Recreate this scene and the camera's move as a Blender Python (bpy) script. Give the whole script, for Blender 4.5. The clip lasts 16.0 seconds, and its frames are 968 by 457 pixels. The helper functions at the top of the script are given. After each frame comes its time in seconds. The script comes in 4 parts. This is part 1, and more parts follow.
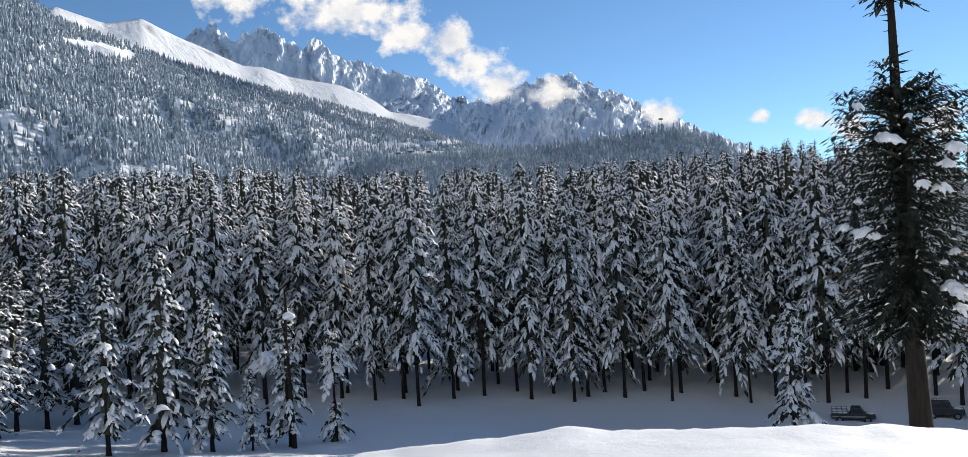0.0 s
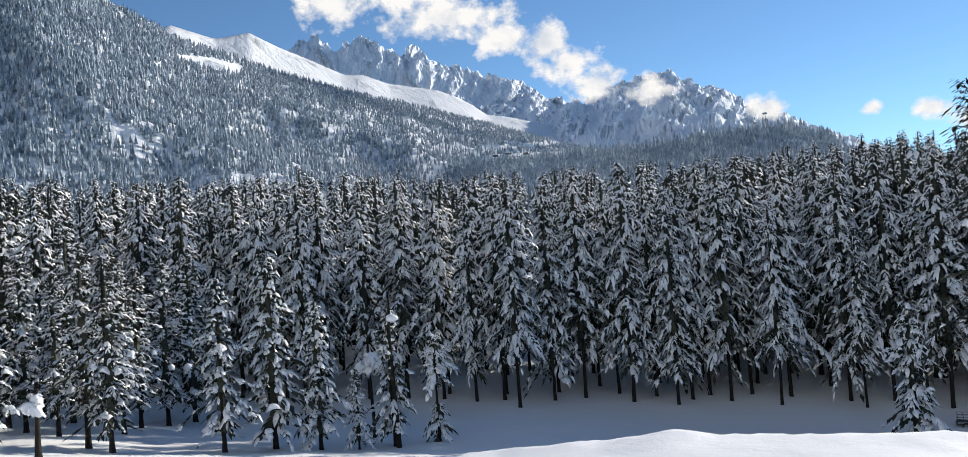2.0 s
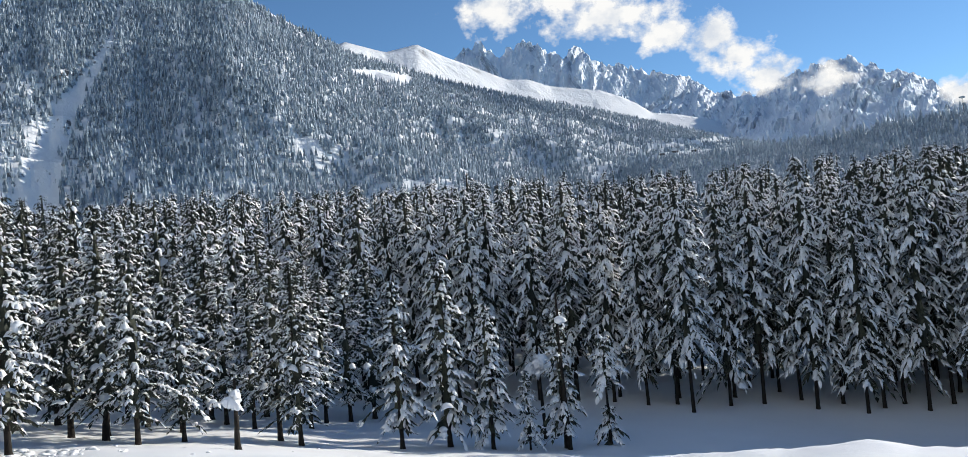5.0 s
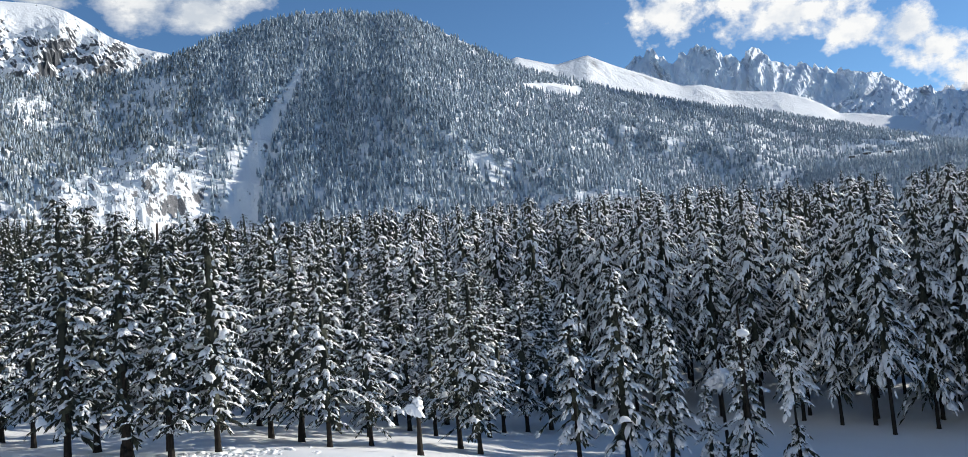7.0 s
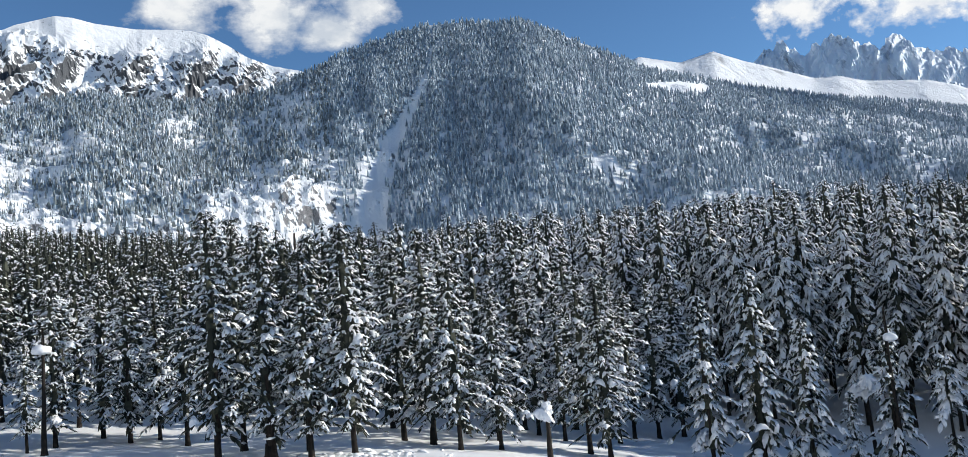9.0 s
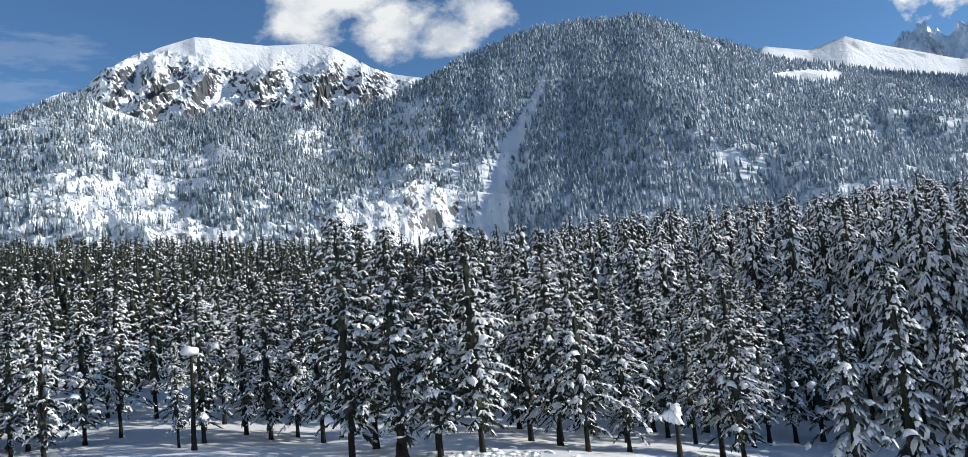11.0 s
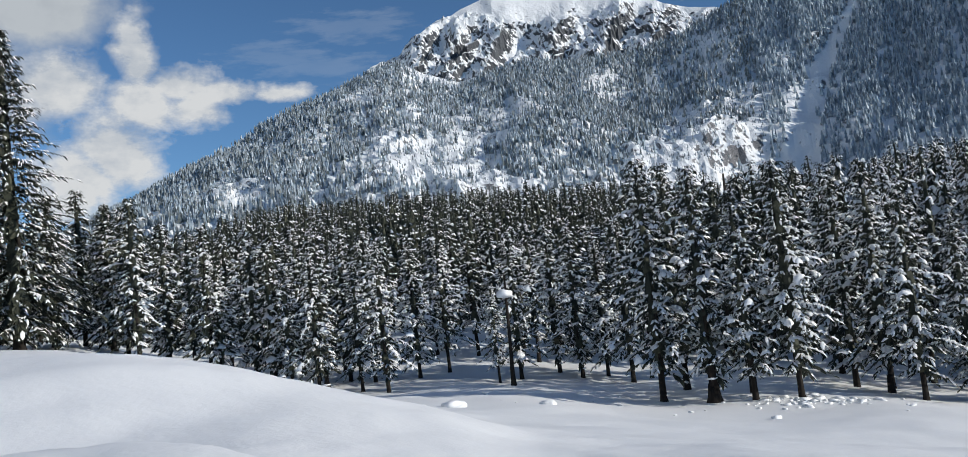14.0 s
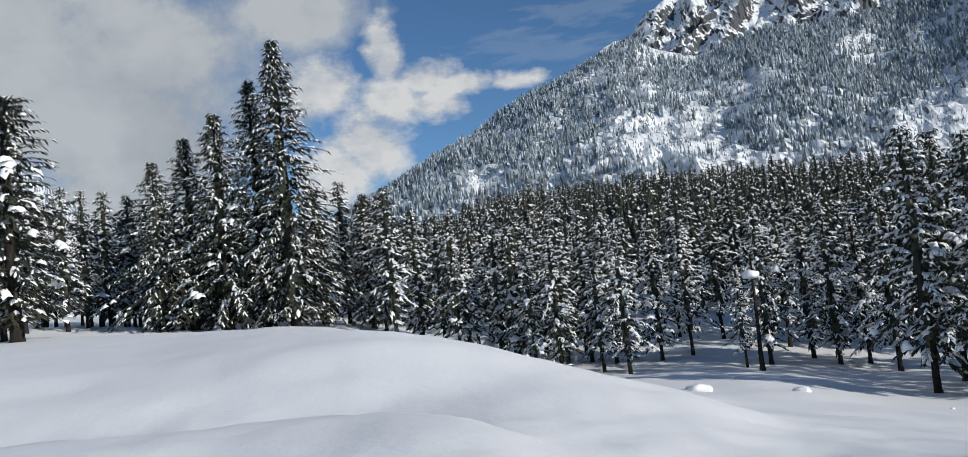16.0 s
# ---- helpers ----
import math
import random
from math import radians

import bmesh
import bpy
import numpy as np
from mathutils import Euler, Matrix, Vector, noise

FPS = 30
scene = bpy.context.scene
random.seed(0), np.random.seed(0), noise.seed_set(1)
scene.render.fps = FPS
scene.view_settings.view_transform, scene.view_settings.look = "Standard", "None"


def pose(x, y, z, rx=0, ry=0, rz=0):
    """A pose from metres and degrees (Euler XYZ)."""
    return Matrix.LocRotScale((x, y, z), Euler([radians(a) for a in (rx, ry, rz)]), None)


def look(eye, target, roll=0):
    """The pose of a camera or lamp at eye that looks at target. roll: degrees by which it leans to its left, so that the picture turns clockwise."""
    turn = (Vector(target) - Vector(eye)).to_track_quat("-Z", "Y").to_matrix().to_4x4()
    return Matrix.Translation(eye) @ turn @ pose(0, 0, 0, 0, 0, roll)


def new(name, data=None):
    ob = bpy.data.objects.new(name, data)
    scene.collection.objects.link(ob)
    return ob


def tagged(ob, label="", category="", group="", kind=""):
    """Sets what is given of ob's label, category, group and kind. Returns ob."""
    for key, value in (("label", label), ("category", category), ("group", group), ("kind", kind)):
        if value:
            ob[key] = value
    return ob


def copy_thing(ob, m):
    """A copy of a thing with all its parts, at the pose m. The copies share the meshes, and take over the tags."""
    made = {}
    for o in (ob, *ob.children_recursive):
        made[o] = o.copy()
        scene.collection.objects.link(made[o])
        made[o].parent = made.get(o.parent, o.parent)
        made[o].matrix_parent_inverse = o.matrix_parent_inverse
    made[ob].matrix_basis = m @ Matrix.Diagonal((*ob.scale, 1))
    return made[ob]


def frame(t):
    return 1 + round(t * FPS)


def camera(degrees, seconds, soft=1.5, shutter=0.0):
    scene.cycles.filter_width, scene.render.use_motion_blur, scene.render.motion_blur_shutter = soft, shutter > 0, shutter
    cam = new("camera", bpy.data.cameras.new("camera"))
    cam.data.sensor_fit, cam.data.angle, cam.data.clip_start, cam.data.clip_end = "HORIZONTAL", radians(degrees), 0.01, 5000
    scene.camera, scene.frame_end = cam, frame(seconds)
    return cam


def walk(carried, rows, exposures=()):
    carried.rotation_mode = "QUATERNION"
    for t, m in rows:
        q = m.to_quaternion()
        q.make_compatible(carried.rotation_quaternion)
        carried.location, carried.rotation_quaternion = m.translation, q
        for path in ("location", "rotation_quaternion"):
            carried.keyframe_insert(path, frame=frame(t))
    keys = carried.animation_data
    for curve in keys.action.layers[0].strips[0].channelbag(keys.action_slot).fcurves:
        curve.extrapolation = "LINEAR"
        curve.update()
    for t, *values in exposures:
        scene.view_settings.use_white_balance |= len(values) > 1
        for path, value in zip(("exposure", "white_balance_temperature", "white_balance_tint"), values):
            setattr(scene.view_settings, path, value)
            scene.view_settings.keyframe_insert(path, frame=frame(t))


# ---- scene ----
# ---------------------------------------------------------------- camera
EYE = 21.0          # the eye over the snowed-in track in the valley
ARM = 0.35          # the phone turns at arm's length round a standing person
cam = camera(60.27, 16.0, soft=0.2)
# seconds, yaw to the left, pitch, roll
ROWS = [
    (0.0, 0.00, 1.14, -3.26), (0.5, 1.72, 1.16, -3.37), (1.0, 3.66, 1.36, -3.57), (1.5, 5.03, 1.51, -3.76),
    (2.0, 6.73, 1.67, -3.97), (2.5, 8.60, 1.81, -4.17), (3.0, 10.45, 2.04, -4.30), (5.5, 20.39, 2.94, -4.72),
    (6.0, 23.24, 3.38, -4.76), (6.5, 26.95, 3.96, -4.73), (7.0, 29.82, 4.41, -4.77), (7.5, 31.57, 4.70, -4.80),
    (8.0, 33.85, 4.97, -4.88), (8.5, 36.39, 5.11, -5.02), (11.0, 46.67, 6.30, -5.61), (11.5, 50.77, 5.39, -5.61),
    (12.0, 54.51, 4.58, -5.72), (12.5, 57.90, 4.09, -5.95), (13.0, 61.26, 4.10, -6.15), (13.5, 64.40, 4.26, -6.37),
    (14.0, 67.43, 4.53, -6.43), (14.5, 70.88, 4.82, -6.53), (15.0, 74.57, 5.06, -6.54), (15.5, 78.63, 5.07, -6.41),
    (16.0, 83.70, 5.08, -6.36),
]


def held(yaw, pitch, roll):
    a = radians(yaw)
    return pose(-ARM * math.sin(a), ARM * math.cos(a), EYE, 0, 0, yaw) @ pose(0, 0, 0, 90 + pitch) @ pose(0, 0, 0, 0, 0, roll)


EXPOSURES = [(0.0, 0.13, 6850, 10), (6.0, 0.13, 6650, 8), (11.0, 0.06, 6520, 8), (13.5, -0.26, 6520, 8), (16.0, -0.38, 6560, 8)]
walk(cam, [(t, held(*r)) for t, *r in ROWS], EXPOSURES)

# ---------------------------------------------------------------- light
SUN_AZ, SUN_EL = -43.0, 18.8


def compass(az, d=1.0, z=0.0):
    """A place from its bearing (degrees to the left of +y), its distance and its height over the eye."""
    a = radians(az)
    return Vector((-math.sin(a) * d, math.cos(a) * d, EYE + z))


world = bpy.data.worlds.new("winter_sky")
scene.world = world
world.use_nodes = True
wn, wl = world.node_tree.nodes, world.node_tree.links
sky = wn.new("ShaderNodeTexSky")
sky.sky_type = "NISHITA"
sky.sun_disc = False
sky.sun_elevation, sky.sun_rotation = radians(SUN_EL), radians(-SUN_AZ)
sky.altitude, sky.air_density, sky.dust_density, sky.ozone_density = 2300, 1.0, 0.08, 1.6
clear = wn.new("ShaderNodeMix")     # thin, very clear mountain air
clear.data_type, clear.blend_type = "RGBA", "MULTIPLY"
clear.inputs[0].default_value = 1.0
clear.inputs[7].default_value = (0.585, 0.80, 0.985, 1)
wl.new(sky.outputs[0], clear.inputs[6])
wl.new(clear.outputs[2], wn["Background"].inputs[0])
wn["Background"].inputs[1].default_value = 0.13

sun = new("sun", bpy.data.lights.new("sun", "SUN"))
sun.data.energy, sun.data.angle, sun.data.color = 5.0, radians(0.53), (1.0, 0.955, 0.89)
sun.matrix_world = look(compass(SUN_AZ, 100 * math.cos(radians(SUN_EL)), 100 * math.sin(radians(SUN_EL))), (0, 0, EYE))


# ---------------------------------------------------------------- materials
def material(name, rough=0.8):
    m = bpy.data.materials.new(name)
    m.use_nodes = True
    b = m.node_tree.nodes["Principled BSDF"]
    b.inputs["Roughness"].default_value = rough
    b.inputs["Specular IOR Level"].default_value = 0.25
    return m, m.node_tree.nodes, m.node_tree.links, b


def noise_node(n, l, scale, detail=4.0, rough=0.55, coords=None):
    t = n.new("ShaderNodeTexNoise")
    t.inputs["Scale"].default_value = scale
    t.inputs["Detail"].default_value = detail
    t.inputs["Roughness"].default_value = rough
    if coords is not None:
        l.new(coords, t.inputs["Vector"])
    return t


def ramp(n, l, source, stops):
    r = n.new("ShaderNodeValToRGB")
    e = r.color_ramp.elements
    while len(e) < len(stops):
        e.new(0.5)
    for k, (at, c) in zip(e, stops):
        k.position, k.color = at, (*c, 1)
    l.new(source, r.inputs[0])
    return r


def grey(v):
    return (v, v, v)


def blend(n, l, fac, a, b):
    m = n.new("ShaderNodeMix")
    m.data_type = "RGBA"
    for s, v in ((m.inputs[0], fac), (m.inputs[6], a), (m.inputs[7], b)):
        if hasattr(v, "links"):
            l.new(v, s)
        else:
            s.default_value = v if isinstance(v, float) else (*v, 1)
    return m.outputs[2]


def bump(n, l, b, height, strength, distance):
    k = n.new("ShaderNodeBump")
    k.inputs["Strength"].default_value, k.inputs["Distance"].default_value = strength, distance
    l.new(height, k.inputs["Height"])
    l.new(k.outputs[0], b.inputs["Normal"])


def place(n):
    return n.new("ShaderNodeNewGeometry").outputs["Position"]


def snow_ground():
    m, n, l, b = material("ground_snow", 0.62)
    p = place(n)
    big, fine = noise_node(n, l, 0.12, 5, coords=p), noise_node(n, l, 3.0, 6, 0.65, p)
    c = ramp(n, l, big.outputs[0], [(0.3, (0.89, 0.895, 0.895)), (0.7, (0.945, 0.945, 0.94))])
    l.new(c.outputs[0], b.inputs["Base Color"])
    mix = n.new("ShaderNodeMath")
    mix.operation = "MULTIPLY_ADD"
    mix.inputs[1].default_value = 0.25
    l.new(fine.outputs[0], mix.inputs[0])
    l.new(big.outputs[0], mix.inputs[2])
    bump(n, l, b, mix.outputs[0], 0.35, 0.25)
    return m


def snow_load():
    m, n, l, b = material("branch_snow", 0.7)
    p = place(n)
    t = noise_node(n, l, 2.2, 4, 0.6, p)
    c = ramp(n, l, t.outputs[0], [(0.3, (0.89, 0.89, 0.885)), (0.65, (0.955, 0.95, 0.945))])
    l.new(c.outputs[0], b.inputs["Base Color"])
    bump(n, l, b, t.outputs[0], 0.5, 0.15)
    return m


def needles(name, dark, pale):
    m, n, l, b = material(name, 0.75)
    p = place(n)
    isle = n.new("ShaderNodeNewGeometry").outputs["Random Per Island"]
    t = noise_node(n, l, 4.0, 3, 0.6, p)
    f = n.new("ShaderNodeMath")
    f.operation = "MULTIPLY"
    l.new(isle, f.inputs[0])
    l.new(t.outputs[0], f.inputs[1])
    c = ramp(n, l, f.outputs[0], [(0.1, dark), (0.6, pale)])
    l.new(c.outputs[0], b.inputs["Base Color"])
    return m


def bark(name, dark, pale):
    m, n, l, b = material(name, 0.9)
    co = n.new("ShaderNodeTexCoord").outputs["Object"]
    mp = n.new("ShaderNodeMapping")
    mp.inputs["Scale"].default_value = (9, 9, 1.3)
    l.new(co, mp.inputs[0])
    t = noise_node(n, l, 1.0, 6, 0.7, mp.outputs[0])
    c = ramp(n, l, t.outputs[0], [(0.3, dark), (0.7, pale)])
    l.new(c.outputs[0], b.inputs["Base Color"])
    bump(n, l, b, t.outputs[0], 0.8, 0.04)
    return m


def mountain_skin(name, rock_at, rock_scale, streak, rock_dark=(0.10, 0.105, 0.11), rock_pale=(0.24, 0.24, 0.25), snow=(0.86, 0.87, 0.88), soft=0.08, lie_by=0.5, break_by=0.8):
    """Snow that lies where the slope lets it, and rock ribs where it doesn't."""
    m, n, l, b = material(name, 0.75)
    g = n.new("ShaderNodeNewGeometry")
    sep = n.new("ShaderNodeSeparateXYZ")
    l.new(g.outputs["Normal"], sep.inputs[0])
    mp = n.new("ShaderNodeMapping")
    mp.inputs["Scale"].default_value = (rock_scale, rock_scale, rock_scale * streak)
    l.new(g.outputs["Position"], mp.inputs[0])
    t = noise_node(n, l, 1.0, 8, 0.66, mp.outputs[0])
    s = n.new("ShaderNodeMath")
    s.operation = "MULTIPLY_ADD"
    s.inputs[1].default_value = break_by
    half = n.new("ShaderNodeMath")
    half.operation = "MULTIPLY"
    half.inputs[1].default_value = lie_by
    l.new(sep.outputs[2], half.inputs[0])
    l.new(t.outputs[0], s.inputs[0])
    l.new(half.outputs[0], s.inputs[2])
    cover = ramp(n, l, s.outputs[0], [(rock_at - soft, grey(0)), (rock_at + soft, grey(1))])
    fine = noise_node(n, l, rock_scale * 9, 4, 0.6, g.outputs["Position"])
    rock = ramp(n, l, fine.outputs[0], [(0.3, rock_dark), (0.7, rock_pale)])
    l.new(blend(n, l, cover.outputs[0], rock.outputs[0], snow), b.inputs["Base Color"])
    bump(n, l, b, t.outputs[0], 0.6, 0.35 / rock_scale)
    return m


SNOW = snow_ground()
LOAD = snow_load()
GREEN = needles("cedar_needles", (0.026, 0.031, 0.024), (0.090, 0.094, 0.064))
# far needles: blue-grey distance haze is mixed into the colour
FARGREEN = needles("hazed_forest_needles", (0.145, 0.185, 0.22), (0.36, 0.43, 0.49))
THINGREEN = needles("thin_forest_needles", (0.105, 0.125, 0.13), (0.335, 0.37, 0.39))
# two frost tones, paled and blued by haze put into the colour
HAZED_FROST = needles("haze_and_frost_needles", (0.25, 0.31, 0.365), (0.56, 0.63, 0.69))
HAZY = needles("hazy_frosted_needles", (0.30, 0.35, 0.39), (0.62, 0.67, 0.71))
BARK = bark("cedar_bark", (0.009, 0.008, 0.007), (0.034, 0.027, 0.022))


# ---------------------------------------------------------------- small tools
def mesh_from(name, verts, faces, mat, smooth=False):
    me = bpy.data.meshes.new(name)
    me.from_pydata(verts, [], faces)
    me.materials.append(mat)
    if smooth:
        me.polygons.foreach_set("use_smooth", [True] * len(me.polygons))
    me.update()
    return me


def fbm(x, y, z=0.0, octaves=4):
    return noise.fractal(Vector((x, y, z)), 0.5, 2.0, octaves)


def step(a, b, v):
    t = min(1.0, max(0.0, (v - a) / (b - a)))
    return t * t * (3 - 2 * t)


# ---------------------------------------------------------------- ground
# Heights under the eye along bearings: the plateau where the person stands, its bank, the terrace with the
# clearing, the track in the valley and the slope of the cedar wood behind it.
LOGD = np.linspace(math.log(1.0), math.log(4900.0), 260)
BEARINGS, FALLS = [], []


def profile(az, *pairs):
    d, z = zip(*((0.5, -1.4), *pairs, (900.0, pairs[-1][1] + 18), (4900.0, pairs[-1][1] + 60)))
    BEARINGS.append(az)
    FALLS.append(np.interp(np.exp(LOGD), d, z))


valley = ((8, -2.2), (13.5, -2.95), (16, -3.9), (33, -9.2), (60, -16), (85, -20.6), (104, -21), (118, -19), (180, -10.5), (300, 3), (420, 14))
profile(-60, *valley)
profile(-22, *valley)
profile(-11, (8, -2.25), (13.5, -3.0), (16, -3.9), (33, -9.2), (60, -15.6), (85, -19.8), (101, -20.3), (116, -18.6), (180, -10.3), (300, 3), (420, 14))
profile(0, (8, -2.25), (14, -3.15), (17, -4.3), (33, -8.9), (60, -15), (88, -18.7), (101, -18.9), (114, -17.4), (180, -9.8), (300, 4), (420, 15))
profile(9, (8, -2.3), (15, -3.5), (20, -5.0), (36, -9), (70, -16.4), (95, -17.7), (110, -16.2), (180, -9.2), (300, 4), (420, 15))
profile(16, (8, -2.4), (15, -3.65), (29, -6.7), (34, -8.2), (72, -16.1), (95, -17), (108, -15.8), (180, -8.8), (300, 5), (420, 15))
profile(25, (8, -2.4), (15, -3.65), (36, -7.7), (43, -9.7), (66, -13.8), (95, -16), (110, -14.5), (180, -8), (300, 5), (420, 15))
profile(30, (8, -2.3), (15, -3.5), (30, -6.8), (42, -8.3), (50, -10.3), (70, -13), (95, -14.5), (110, -13), (180, -7), (300, 6), (420, 16))
profile(36, (8, -2.3), (15, -3.4), (30, -6.4), (49, -8.7), (58, -10.5), (75, -11.7), (95, -12.6), (110, -11.5), (180, -6), (300, 6), (420, 16))
profile(43, (8, -2.2), (15, -3.3), (30, -6.1), (48, -8.0), (56, -8.9), (66, -10), (95, -11), (120, -9.5), (180, -5), (300, 7), (420, 16))
profile(50, (8, -2.2), (15, -3.1), (30, -5.8), (46, -8.0), (58, -8.6), (75, -9.3), (100, -9), (180, -4), (300, 7), (420, 16))
profile(57, (8, -2.15), (15, -3.0), (30, -5.3), (46, -7.6), (57, -8.7), (80, -8.7), (105, -6.4), (140, -1), (180, 5), (240, 12), (300, 18), (420, 24))
profile(66, (8, -2.1), (15, -2.75), (22, -3.7), (35, -5.3), (55, -6.9), (72, -7.8), (98, -6.2), (140, 1), (180, 8), (240, 16), (300, 23), (420, 29))
profile(71, (8, -2.0), (15, -2.35), (22, -2.85), (30, -4.3), (50, -6.2), (70, -7.1), (98, -5.4), (140, 2), (180, 9), (240, 17), (300, 24), (420, 30))
profile(77, (12, -1.95), (22, -2.05), (28, -2.8), (50, -5.8), (72, -7.2), (98, -5.4), (140, 3), (180, 9), (240, 17), (300, 24), (420, 30))
profile(84, (8, -1.45), (12.5, -1.62), (15.5, -1.85), (22, -1.08), (26, -1.22), (40, -3.6), (70, -5.8), (98, -5.2), (140, 1.5), (180, 8), (240, 15), (300, 21), (420, 27))
profile(88, (8, -1.45), (12.5, -1.62), (15.5, -1.85), (22, -0.78), (27, -0.8), (40, -2.3), (70, -4.2), (100, -4.0), (180, 2), (300, 10), (420, 16))
profile(93, (8, -1.45), (12.5, -1.62), (15.5, -1.85), (22, -0.5), (28, -0.28), (40, -0.8), (70, -1.0), (100, -0.9), (180, 3), (300, 10), (420, 16))
profile(100, (8, -1.45), (12.5, -1.62), (15.5, -1.85), (22, -0.6), (32, -0.12), (60, -0.1), (90, 0.0), (180, 4), (300, 10), (420, 16))
profile(107, (8, -1.4), (12.5, -1.5), (16, -1.65), (25, -0.7), (60, 0.42), (90, 0.9), (180, 5), (300, 11), (420, 16))
profile(114, (8, -1.35), (12.5, -1.4), (16, -1.55), (25, -0.6), (60, 0.7), (70, 1.6), (120, 3.2), (180, 6), (300, 12), (420, 16))
profile(150, (12, -1.45), (25, -0.6), (60, 0.7), (120, 3.2), (180, 6), (300, 12), (420, 16))
profile(230, (12, -1.6), (25, -1.6), (60, -1.0), (180, 4), (300, 10), (420, 16))
profile(300, *valley)
AZ = np.arange(-60.0, 300.1, 0.5)
FALL = np.array([np.interp(AZ, BEARINGS, col) for col in np.array(FALLS).T]).T


def soften(a, axis, sigma):
    k = np.exp(-0.5 * (np.arange(-12, 13) / sigma) ** 2)
    pad = [(12, 12) if i == axis else (0, 0) for i in range(2)]
    return np.apply_along_axis(lambda v: np.convolve(v, k / k.sum(), "valid"), axis, np.pad(a, pad, "edge"))


FALL = soften(soften(FALL, 0, 4.0), 1, 1.6)


def lie(x, y):
    """The ground's height at a place."""
    d = max(1.0, math.hypot(x, y))
    az = (math.degrees(math.atan2(-x, y)) + 60.0) % 360.0 - 60.0
    u, v = (az + 60) * 2, (math.log(d) - LOGD[0]) / (LOGD[1] - LOGD[0])
    i, j = min(int(u), len(AZ) - 2), min(int(v), len(LOGD) - 2)
    u, v = u - i, v - j
    z = (FALL[i, j] * (1 - u) + FALL[i + 1, j] * u) * (1 - v) + (FALL[i, j + 1] * (1 - u) + FALL[i + 1, j + 1] * u) * v
    z += fbm(x / 5.0, y / 5.0, 3.0) * 0.10 * step(5, 12, d) + fbm(x / 28.0, y / 28.0, 7.0) * 0.5 * step(45, 90, d)
    crest = math.exp(-((d - 13.6) / 2.2) ** 2) * step(20, 13, az) * step(-45, -32, az)
    z += crest * (0.06 + 0.08 * math.exp(-((az + 4.5) / 3.0) ** 2) + 0.05 * fbm(x / 0.9, y / 0.9, 5.0))
    lip = 12.3 + min(az - 97, 6) * 0.13 + 0.3 * math.sin(az * 0.22)
    z += 0.30 * step(79, 91, az) * step(140, 122, az) * step(6.5, 11.6, d) * step(lip + 0.75, lip, d)
    return EYE + z


def at(az, d, sink=0.0):
    p = compass(az, d)
    p.z = lie(p.x, p.y) - sink
    return p


def build_ground():
    az = [*np.arange(-40, 128.1, 0.75), *np.arange(131, 320, 3.0)]
    rings = np.exp(np.concatenate([np.linspace(math.log(1.2), math.log(130), 150), np.linspace(math.log(136), math.log(4900), 36)]))
    verts = [(0, 0, lie(0, 0.6))]
    for d in rings:
        for a in az:
            p = at(a, d)
            verts.append(tuple(p))
    n = len(az)
    faces = [(0, 1 + i, 1 + (i + 1) % n) for i in range(n)]
    for r in range(len(rings) - 1):
        for i in range(n):
            a, b = 1 + r * n + i, 1 + r * n + (i + 1) % n
            faces.append((a, a + n, b + n, b))
    ob = new("ground", mesh_from("ground", verts, faces, SNOW, True))
    tagged(ob, "deep fresh snow over plateau, clearing, track and wood floor", "ground", kind="structure")


build_ground()


# ---------------------------------------------------------------- mountains
def ridge_line(*pairs):
    a, v = zip(*sorted(pairs))
    return lambda az: float(np.interp(az, a, v))


